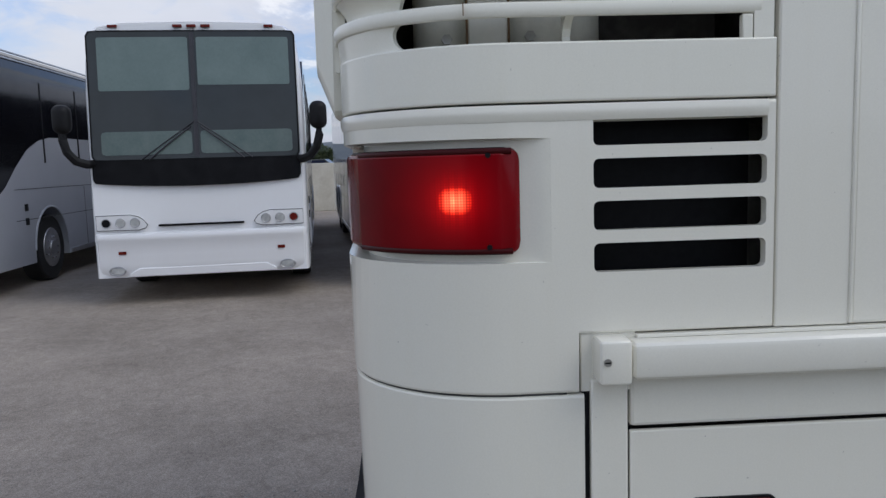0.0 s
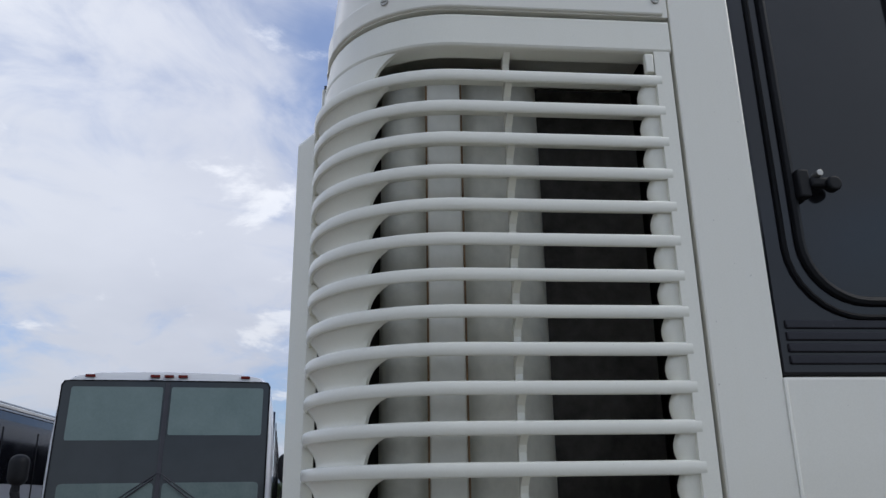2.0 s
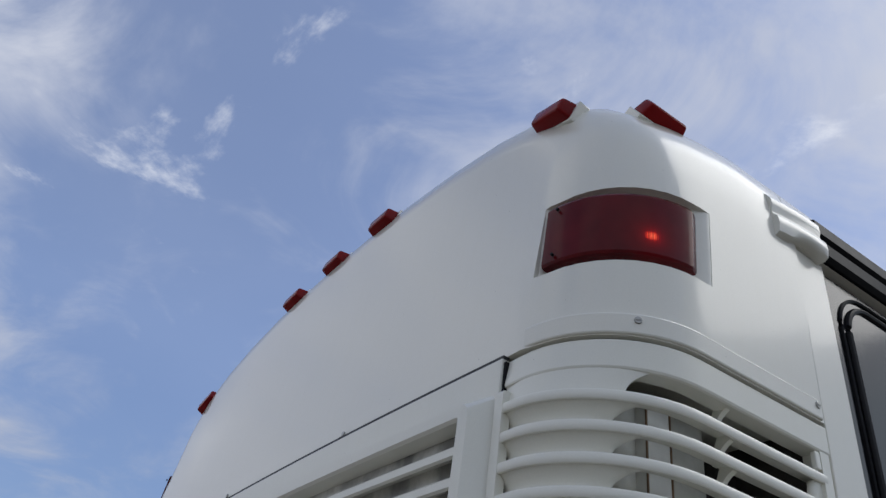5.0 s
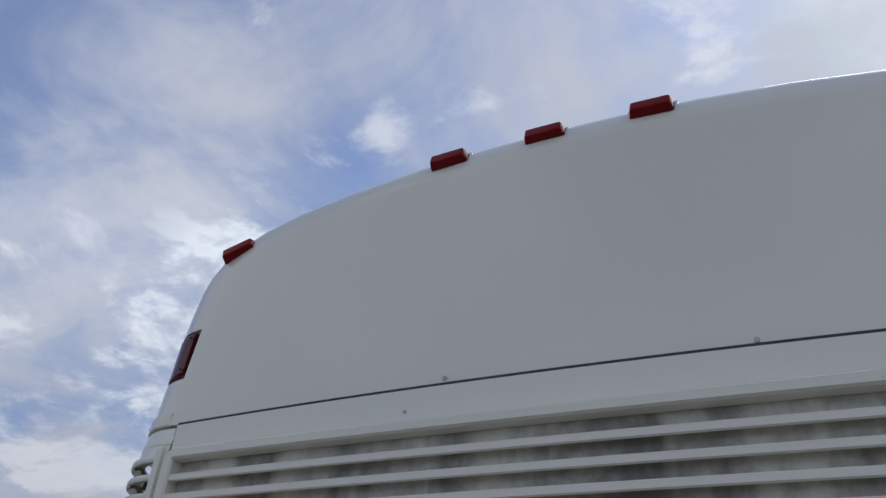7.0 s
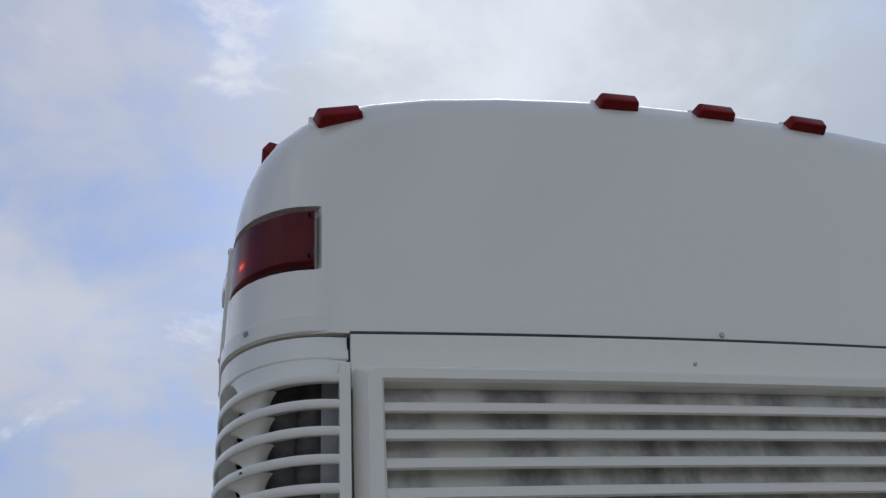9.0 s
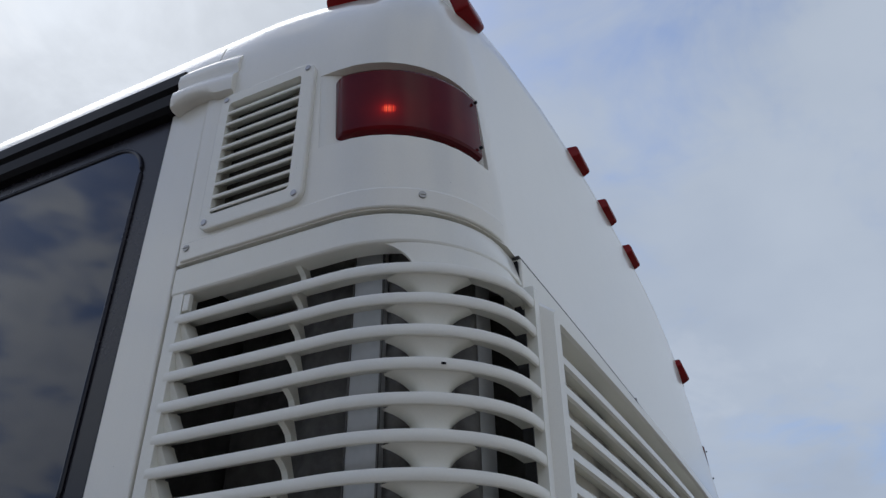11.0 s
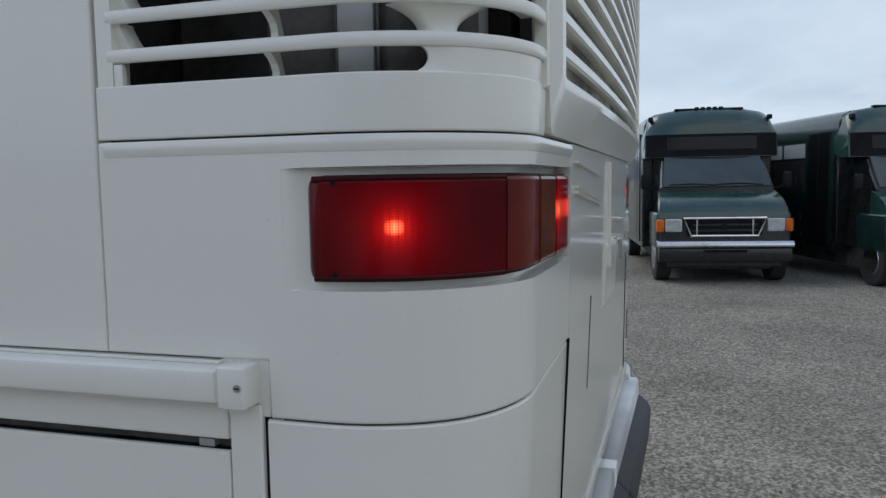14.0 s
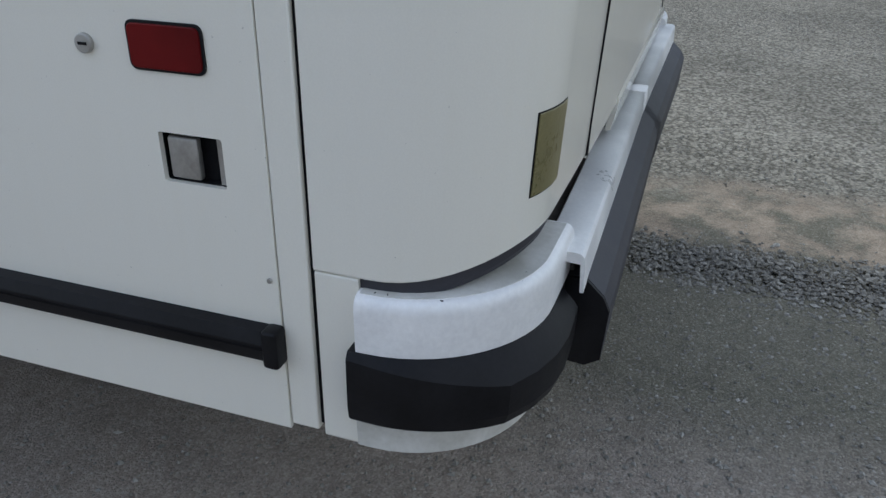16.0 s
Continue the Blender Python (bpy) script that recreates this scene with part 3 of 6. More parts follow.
# dark hull behind the panels
bm = block((-1.235, 0.56, 0.62), (1.235, 12.6, 3.15), 0.05)
block((-1.22, 0.12, 0.62), (1.22, 0.57, 1.69), 0.05, 2, bm)
block((-0.97, 0.03, 1.60), (0.97, 0.57, 2.56), 0.01, 2, bm)
part("hull", bm, VOID, coach, "dark hull behind the body panels")

# rear cap: one rounded shell with a crowned roof
SECTION = [(1.295, SEAM_Z), (1.295, 2.70), (1.294, 2.80), (1.290, 2.89), (1.282, 2.96), (1.268, 3.03), (1.246, 3.09), (1.212, 3.145), (1.162, 3.195), (1.09, 3.245), (0.99, 3.285), (0.85, 3.322), (0.65, 3.355), (0.42, 3.38), (0.2, 3.393), (0.0, 3.397)]


def section_ring():
    half = [Vector(p) for p in SECTION]
    full = half + [Vector((-p.x, p.y)) for p in reversed(half[:-1])]
    normals = []
    for i, p in enumerate(full):
        a, b = full[max(i - 1, 0)], full[min(i + 1, len(full) - 1)]
        t = (b - a).normalized()
        normals.append(Vector((t.y, -t.x)))
    normals[0], normals[-1] = Vector((1, 0)), Vector((-1, 0))
    return full, normals


def rim(p, n):
    """Radius of the rounded rear edge: wide at the sides, tighter over the roof."""
    up = max(0.0, n.y)
    return R * (1 - up) + 0.085 * up


def lift(y, n):
    """The shoulder grows a little fuller towards the front."""
    f = min(1.0, max(0.0, (y - 0.02) / 0.42))
    g = 1 - (1 - min(1.0, max(0.0, n.y) * 1.6)) ** 2
    return 0.042 * f * f * (3 - 2 * f) * g


def bow(x, z):
    """The back of the cap curves forward a little towards its upper corners."""
    return 0.024 * min(1.0, abs(x) / 1.1) ** 3 * min(1.0, max(0.0, (z - 2.62) / 0.5))


full, normals = section_ring()
bm = bmesh.new()
rings = []
for y in (0.516, 0.47, 0.42, 0.37, 0.32, 0.27, 0.23):
    rings.append([bm.verts.new((p.x + n.x * lift(y, n), y, p.y + n.y * lift(y, n))) for p, n in zip(full, normals)])
for k in range(11):
    t = radians(90 * k / 10)
    ring = []
    for p, n in zip(full, normals):
        r = rim(p, n)
        q = p - n * (r * (1 - math.cos(t)))
        q += n * lift(r * (1 - math.sin(t)), n)
        z = q.y if n.y > 0 or k == 0 else p.y
        ring.append(bm.verts.new((q.x, r * (1 - math.sin(t)) + LEAN * (q.y - SEAM_Z) - (0.006 if k == 10 else 0) + bow(q.x, z) * k / 10, z)))
    rings.append(ring)
for shrink in (1.0, 0.88, 0.74, 0.58, 0.4, 0.2, 0.02):
    ring = []
    for p, n in zip(full, normals):
        q = p - n * (rim(p, n) + 0.03)
        z = SEAM_Z + ((max(q.y, SEAM_Z) if n.y > 0.02 else p.y) - SEAM_Z) * shrink
        ring.append(bm.verts.new((q.x * shrink, LEAN * (z - SEAM_Z) - 0.006 + bow(q.x * shrink, z), z)))
    rings.append(ring)
for a, b in zip(rings, rings[1:]):
    for i in range(len(full) - 1):
        bm.faces.new((a[i], a[i + 1], b[i + 1], b[i]))
bm.faces.new(rings[0])
bm.faces.new(rings[-1])
bm.faces.new([r[0] for r in rings] + [r[-1] for r in reversed(rings)])
bmesh.ops.recalc_face_normals(bm, faces=bm.faces[:])
cap = part("rear_cap", bm, WHITE, coach, "smooth white moulded rear cap with recessed lamps")
U0, U1 = 2.722, 2.893
cutters = []
for sign in (1, -1):
    end_lens, end_pocket = (0.618, 0.632) if sign > 0 else (0.600, 0.616)

    def brow(s):
        f = min(1.0, max(0.0, (s - s_side(0.232)) / 0.040))
        g = min(1.0, max(0.0, (end_pocket - s) / 0.012))
        h = min(1.0, max(0.0, (s - s_side(0.20)) / 0.25))
        deep = -(0.015 + 0.0155 * h) * max(0.03, f * f * (3 - 2 * f)) * max(0.3, g)
        return [(deep, U0), (0.06, U0 - 0.004), (0.06, U1 + 0.008), (deep, U1)]
    st = sorted(set(lengths(s_side(0.232), end_pocket) + [s_side(0.232 - 0.005 * k) for k in range(1, 9)] + [end_pocket - 0.006, end_pocket - 0.012]))
    cutters.append(swept(brow, 0, 0, sign, LEAN, st))
cutters.append(prism(rounded(0.284, 0.459, 2.643, 2.910, 0.006, 3), -W - 0.06, -W + 0.030, "x"))
carve(cap, cutters, 30)

for sign in (1, -1):
    # trim lip along the foot of the cap, with its screws
    lip = swept(plate(SEAM_Z + 0.002, SEAM_Z + 0.040, 0.02, 0.0045, 0.003), s_side(0.507), s_back(1.10), sign)
    lip = part("trim_lip", lip, WHITE, cap, "white trim lip along the seam")
    for s in (s_side(0.497), s_arc(33 if sign > 0 else 40)):
        x, y, nx, ny = plan(s)
        bm = drum((0, 0, 0), 0.0065, 0.004, "x", 12, 0.001)
        block((0.0012, -0.0045, -0.0008), (0.0032, 0.0045, 0.0008), 0, bm=bm)
        screw = part("screw", bm, STEEL, lip)
        screw.matrix_basis = Matrix.Translation((sign * (x + nx * 0.005), y + ny * 0.005, SEAM_Z + 0.027)) @ Matrix.Rotation(math.atan2(ny, nx * sign), 4, "Z")
    # upper tail lamp: lens with a darker rim, wrapped round the corner
    lens_bm = swept(lens_shape(s_side(0.212), U0 + 0.014, U1 - 0.012, 0.027, -0.002, 0.008), 0, 0, sign, LEAN, lens_stations(s_side(0.212), 0.618 if sign > 0 else 0.600))
    upper = part("upper_tail_light", lens_bm, UPPER_LENS, coach, "dark red wrap-around upper tail light, lit inside")
    for s in (0.590,):
        for z in (U0 + 0.032, U1 - 0.03):
            x, y, nx, ny = plan(s)
            b = part("screw", drum((0, 0, 0), 0.003, 0.005, "x", 10), BLACK, upper)
            b.matrix_basis = Matrix.Translation((sign * (x + nx * 0.003), y + ny * 0.003 + LEAN * (z - SEAM_Z), z)) @ Matrix.Rotation(math.atan2(ny, nx * sign), 4, "Z")


# clearance lamps along the roof edge
def marker_bm():
    bm = block((-0.062, -0.019, -0.023), (0.062, 0.019, 0.023), 0.0)
    for v in bm.verts:
        if v.co.y < 0:
            v.co.x *= 0.86
            v.co.z *= 0.78
    bmesh.ops.bevel(bm, geom=bm.edges[:], offset=0.007, segments=3, affect="EDGES", profile=0.5)
    return bm


def marker(place, out, roll=0.0):
    """A red clearance lamp on a thin white base; out is the way it faces."""
    out = Vector(out).normalized()
    turn = out.to_track_quat("-Y", "Z").to_matrix().to_4x4()
    base = part("marker_base", block((-0.068, -0.003, -0.028), (0.068, 0.03, 0.028), 0.003), WHITE, cap, "white marker lamp base")
    base.matrix_basis = Matrix.Translation(place) @ turn @ Matrix.Rotation(roll, 4, "Y")
    part("clearance_lamp", marker_mesh, None, base, "small red clearance lamp").matrix_basis = Matrix.Translation((0, -0.017, 0))


marker_mesh = mesh_from("clearance_lamp", marker_bm(), MARKER)
for x, z, tilt in ((0.0, 3.338, 0.0), (0.302, 3.334, 0.05), (-0.302, 3.334, -0.05), (1.066, 3.190, 0.33), (-1.068, 3.186, -0.33)):
    marker((x, 0.062 + (0.006 if x > 1 else 0.014 if x < -1 else 0), z), (0, -1, 0.22), tilt)
for sign in (1, -1):
    marker((sign * 1.207, 0.224 if sign > 0 else 0.248, 3.174), (sign * 1.0, 0.0, 0.62))

# grille louvre heights
PITCH, S1, SWELL = 0.0498, 2.470, {1: 0.023, -1: 0.040}
SLAT_H = 0.0182


def slat_profile():
    """Blade with a flat front lip that hangs below it, its top edge at z = 0."""
    h = SLAT_H
    return [(-0.036, -0.0075), (-0.010, -0.0070), (-0.0085, -h + 0.0025), (-0.006, -h + 0.0004), (-0.004, -h), (-0.0015, -h + 0.0012), (0.0, -h + 0.0042), (0.0, -0.0042), (-0.0015, -0.0012), (-0.004, 0.0), (-0.036, -0.0025)]


def web_bm(sign, a_of, b_of, z_top, z_bot, u_of, rows=6, cols=9, dip=0.016, swollen=None):
    """A curved web between two slats: its two ends run along curves, so that the openings beside it end in a hook."""
    own = bmesh.new()
    layers = []
    for thick in (0.0, -0.006):
        grid = []
        for j in range(rows + 1):
            f = j / rows
            z = z_top + (z_bot - z_top) * f
            row = []
            for i in range(cols + 1):
                s = a_of(f) + (b_of(f) - a_of(f)) * i / cols
                edge = min(i, cols - i) / cols
                x, y, nx, ny = plan(s)
                u = u_of(f) + thick - dip * max(0.0, 1 - edge * 5) ** 1.6
                row.append(own.verts.new((sign * (x + nx * u), y + ny * (u + (SWELL[sign] if swollen is None else bulge(z, sign))), z)))
            grid.append(row)
        layers.append(grid)
    for grid in layers:
        for j in range(rows):
            for i in range(cols):
                own.faces.new((grid[j][i], grid[j][i + 1], grid[j + 1][i + 1], grid[j + 1][i]))
    a, b = layers
    for j in range(rows):
        for i in (0, cols):
            own.faces.new((a[j][i], a[j + 1][i], b[j + 1][i], b[j][i]))
    for i in range(cols):
        for j in (0, rows):
            own.faces.new((a[j][i], a[j][i + 1], b[j][i + 1], b[j][i]))
    return own


for sign in (1, -1):
    grille = part("corner_grille", swept(plate(2.507, SEAM_Z - 0.006, 0.034, 0.0, 0.005), 0.003, s_back(1.062), sign), GRILLE, coach, "white louvred corner grille of moulded plastic")
    low = swept(plate(1.7065, 1.776, 0.034, 0.0, 0.0025), 0.003, s_back(1.062), sign)
    part("bottom_band", low, GRILLE, grille)
    # closed upper and lower corner of the grille, where the end slots stop in a round
    fill = web_bm(sign, lambda f: s_arc((24 if sign > 0 else 20) + 13 * (1 - (1 - f) ** 2.5)), lambda f: s_back(1.066), 2.512, 2.462, lambda f: -0.002, 8, 16, 0.003, False)
    part("corner_fill", fill, GRILLE, grille, "", 50)
    fill = web_bm(sign, lambda f: s_arc((32 if sign > 0 else 25) + 9 * math.sqrt(max(0.0, 1 - (2 * f - 1) ** 2))), lambda f: s_back(1.066), 1.812, 1.772, lambda f: -0.002, 10, 16, 0.003, True)
    part("corner_fill", fill, GRILLE, grille, "", 50)
    part("end_post", swept(plate(1.77, 2.512, 0.034, -0.001, 0.004), 0.006, 0.030, sign), GRILLE, grille)
    part("inner_post", swept(plate(1.77, 2.492, 0.016, 0.0008, 0.004), s_back(1.082), s_back(1.062), sign, swell=SWELL[sign]), GRILLE, grille)
    slat_mesh = mesh_from("slat", swept(slat_profile(), 0.022, s_back(1.078), sign, swell=SWELL[sign]), GRILLE, 35)
    for k in range(14):
        ob = part("slat", slat_mesh, None, grille)
        ob.location = (0, 0, S1 - PITCH * k)
    top, bot = -SLAT_H + 0.002, -PITCH - 0.001
    web = mesh_from("web", web_bm(sign, lambda f: s_arc((29.5 if sign > 0 else 21) + 12 * (1 - (1 - f) ** 2.4)), (lambda f: s_arc(57 - 10 * (1 - (1 - f) ** 2.4))) if sign < 0 else (lambda f: s_back(1.075)), top, bot, lambda f: -0.005 - 0.016 * math.sin(f * math.pi * 0.62), 8, 10 if sign < 0 else 18, 0.016 if sign < 0 else 0.004), GRILLE, 60)
    end_web = mesh_from("end_web", web_bm(sign, lambda f: 0.012, (lambda f: 0.043 + 0.013 * f ** 1.5) if sign < 0 else (lambda f: 0.051 + 0.005 * math.sin(math.pi * f)), top, bot, lambda f: -0.006 - (0.012 if sign < 0 else 0.004) * f, 5, 6, 0.016 if sign < 0 else 0.005), GRILLE, 60)
    bar = mesh_from("divider_bar", swept(lambda s: [(-0.034, -0.005), (-0.011, -0.005), (-0.012, top), (-0.0215, top - 0.005), (-0.0295, top - 0.012), (-0.0335, top - 0.021), (-0.0325, bot), (-0.048, bot), (-0.048, top - 0.022)], s_side(0.275), s_side(0.265), sign, stations=[s_side(0.275), s_side(0.265)], swell=0.0), GRILLE)
    for k in range(-1, 14):
        z = S1 - PITCH * k
        if 0 <= k < 13:
            part("web", web, None, grille).location = (0, 0, z)
        if 0 <= k < 13:
            part("end_web", end_web, None, grille).location = (0, 0, z)
        part("divider_bar", bar, None, grille).location = (0, 0, z + (0.004 if k == -1 else 0.0))
    for z in (2.507 - 0.001, S1 - 13 * PITCH - SLAT_H):
        clip = block((sign * (W - 0.012), 0.474, z - 0.032), (sign * (W - 0.001), 0.487, z - 0.001), 0.002)
        part("clip", clip, GRILLE, grille)
    if sign < 0:
        # scrapes where the paint is gone
        for k, s0, s1 in ((9, s_side(0.16), s_arc(62)), (10, s_side(0.12), s_arc(55)), (11, s_side(0.10), s_arc(38))):
            z = S1 - PITCH * k
            thin = 0.0058 if k < 11 else 0.0026
            def scar(s, z=z, thin=thin, s0=s0, s1=s1):
                f = (s - s0) / (s1 - s0)
                h = thin * (0.06 + f ** 1.2 * min(1.0, (1.02 - f) / 0.12) * (0.78 + 0.14 * math.sin(s * 310 + 2.4 * math.sin(s * 130)) + 0.10 * math.sin(s * 97 + 1.0)))
                m = z - 0.0040
                return [(-0.004, m - h), (0.0008, m - h), (0.0008, m + h * 0.5), (-0.004, m + h * 0.5)]
            part("scrape", swept(scar, s0, s1, -1, stations=[s0 + (s1 - s0) * i / 60 for i in range(61)]), BLACK, grille, "bare dark scrape in the paint")
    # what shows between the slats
    # the road-side chamber is darker; that shade is put into its duct colours
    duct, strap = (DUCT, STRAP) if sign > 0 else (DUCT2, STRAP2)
    chamber = bmesh.new()
    block((sign * 1.06, 0.30, 1.72), (sign * 1.10, 0.52, 2.55), 0, bm=chamber)
    block((sign * 0.95, 0.12, 1.70), (sign * 1.24, 0.52, 1.715), 0, bm=chamber)
    part("chamber", chamber, VOID, grille, "black radiator chamber")
    # on the curb side they stop short of the topmost slots
    reach, strap_top = ((S1 + 0.034, S1 + 0.050), S1 + 0.036) if sign > 0 else ((2.56, 2.56), 2.55)
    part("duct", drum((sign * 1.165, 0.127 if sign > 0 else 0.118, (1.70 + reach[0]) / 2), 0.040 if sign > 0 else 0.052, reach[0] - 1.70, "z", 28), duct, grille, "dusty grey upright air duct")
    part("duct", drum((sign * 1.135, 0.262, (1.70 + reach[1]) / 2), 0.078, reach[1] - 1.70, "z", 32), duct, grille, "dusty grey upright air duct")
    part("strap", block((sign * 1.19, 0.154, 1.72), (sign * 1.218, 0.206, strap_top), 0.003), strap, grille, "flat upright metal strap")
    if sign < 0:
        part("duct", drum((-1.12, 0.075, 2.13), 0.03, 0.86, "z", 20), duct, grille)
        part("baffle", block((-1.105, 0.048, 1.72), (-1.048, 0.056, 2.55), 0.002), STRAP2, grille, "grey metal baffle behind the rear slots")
    for y in (0.1535, 0.2065):
        part("strap_edge", block((sign * 1.2165, y - 0.0014, 1.72), (sign * 1.2192, y + 0.0014, strap_top), 0), RUST if sign > 0 else DUCT2, grille)
    if sign > 0:
        for z, y in ((1.792, 0.128), (1.796, 0.235)):
            part("bolt", drum((sign * (1.217 if y < 0.2 else 1.208), y, z), 0.007, 0.008, "x", 6), STEEL, grille)
        part("split", block((W - 0.004, 0.1425, S1 - 13 * PITCH - 0.0152), (W + 0.0006, 0.1435, S1 - 13 * PITCH - 0.001), 0), RUST, grille, "hairline crack in a slat")
    else:
        for k, s, dz, long in ((3, s_arc(42), -0.010, 0.0035), (8, s_arc(36), -0.008, 0.002)):
            x, y, nx, ny = plan(s)
            chip = part("chip", block((-0.0008, -long, -0.0016), (0.0010, long, 0.0016), 0.0006), BLACK, grille, "small chip in the paint")
            chip.matrix_basis = Matrix.Translation((sign * x, y + ny * SWELL[sign], S1 - PITCH * k + dz)) @ Matrix.Rotation(math.atan2(ny, nx * sign), 4, "Z")

# ---- middle grille of the back ----
def crown_z(x):
    return SEAM_Z - 0.006 + 0.019 * (1 - (x / 1.06) ** 2)


arch = [(x, crown_z(x)) for x in np.linspace(1.058, -1.058, 25).tolist()]
mid = part("rear_grille_door", prism([(-1.058, 2.45), (1.058, 2.45)] + arch, -0.016, 0.02, "y", 0.003), GRILLE, coach, "wide white rear grille door")
part("door_seam", prism([(x, z - 0.001) for x, z in arch] + [(x, z + 0.007) for x, z in reversed(arch)], -0.0125, 0.0, "y"), SEAM, mid)
frame_bm = bmesh.new()
FX, FZ0, FZ1, FY = 1.055, 1.709, 2.50, -0.054
outer, inner = rounded(-FX, FX, FZ0, FZ1, 0.02, 3), rounded(-1.003, 1.003, 1.795, 2.450, 0.004, 3)
lip_o = rounded(-FX + 0.022, FX - 0.022, FZ0 + 0.064, FZ1 - 0.026, 0.02, 3)
lip_i = rounded(-1.008, 1.008, 1.790, 2.455, 0.006, 3)


def swell_y(x):
    """The grille is bowed in plan."""
    return -0.022 * max(0.0, 1 - (x / 1.06) ** 2)


def densify(ring, step=0.12):
    """The same ring with more points along its long sides."""
    out = []
    for (a, b), (c, d) in zip(ring, ring[1:] + ring[:1]):
        n = max(1, round(abs(c - a) / step))
        n = 18 if n > 10 else 1
        out += [(a + (c - a) * i / n, b + (d - b) * i / n) for i in range(n)]
    return out


def edge_y(x, z):
    """The frame lies flush with the corners below and steps out from the plate above."""
    if z > 2.45:
        return -0.014
    return -0.030 - 0.011 * (1 - (x + FX) / (2 * FX))


loops = [[frame_bm.verts.new((a, edge_y(a, b) if y is None else y + (swell_y(a) if y else 0.0), b)) for a, b in densify(ring)] for ring, y in ((outer, 0.0), (outer, None), (lip_o, FY), (lip_i, FY), (inner, FY + 0.006), (inner, 0.0))]
for a, b in zip(loops, loops[1:] + loops[:1]):
    for i in range(len(a)):
        frame_bm.faces.new((a[i], a[(i + 1) % len(a)], b[(i + 1) % len(b)], b[i]))
part("grille_frame", frame_bm, GRILLE, mid, "", 24)
blade = bmesh.new()
section = [(-0.041, -0.0165), (-0.036, -0.0195), (-0.006, -0.006), (-0.006, 0.010), (-0.036, 0.0015), (-0.041, -0.003)]
rows = [[blade.verts.new((x, y + swell_y(x), z)) for y, z in section] for x in np.linspace(-1.006, 1.006, 21).tolist()]
for a, b in zip(rows, rows[1:]):
    for k in range(6):
        blade.faces.new((a[k], a[(k + 1) % 6], b[(k + 1) % 6], b[k]))
blade.faces.new(rows[0])
blade.faces.new(rows[-1])
blade_mesh = mesh_from("louvre", blade, GRILLE)
for k in range(12):
    part("louvre", blade_mesh, None, mid).location = (0, -0.005, 2.4115 - 0.0514 * k)
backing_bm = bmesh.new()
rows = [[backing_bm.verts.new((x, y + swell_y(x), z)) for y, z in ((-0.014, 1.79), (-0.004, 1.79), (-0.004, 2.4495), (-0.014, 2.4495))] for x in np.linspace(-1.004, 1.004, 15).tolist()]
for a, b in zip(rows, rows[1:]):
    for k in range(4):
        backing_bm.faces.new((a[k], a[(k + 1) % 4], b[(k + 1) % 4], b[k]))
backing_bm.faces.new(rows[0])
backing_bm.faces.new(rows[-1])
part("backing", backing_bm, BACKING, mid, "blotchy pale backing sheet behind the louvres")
for sign in (1, -1):
    part("door_slit", block((sign * 1.0575, -0.016, 1.712), (sign * 1.0625, 0.0, 2.49), 0), SEAM, mid, "dark slit beside the grille door")
    part("hinge_gap", block((sign * 1.0575, -0.0105, 2.485), (sign * 1.0635, -0.002, 2.556), 0), BLACK, mid)
for x, z in ((-0.235, 2.601), (0.47, 2.594)):
    part("screw", drum((x, -0.008 + LEAN * (z - SEAM_Z), z), 0.006, 0.004, "y", 10), STEEL, cap)
part("screw", drum((-0.33, -0.018, 2.522), 0.004, 0.004, "y", 10), STEEL, mid)

# ---- lower corner modules with tail lamps ----
L0, L1 = 1.516, 1.664
END_X = 0.825
def climb(s, sign):
    f = min(1.0, max(0.0, (s - s_arc(45)) / (s_back(0.85) - s_arc(45))))
    return 0.020 * f ** 1.2 if sign < 0 else 0.0


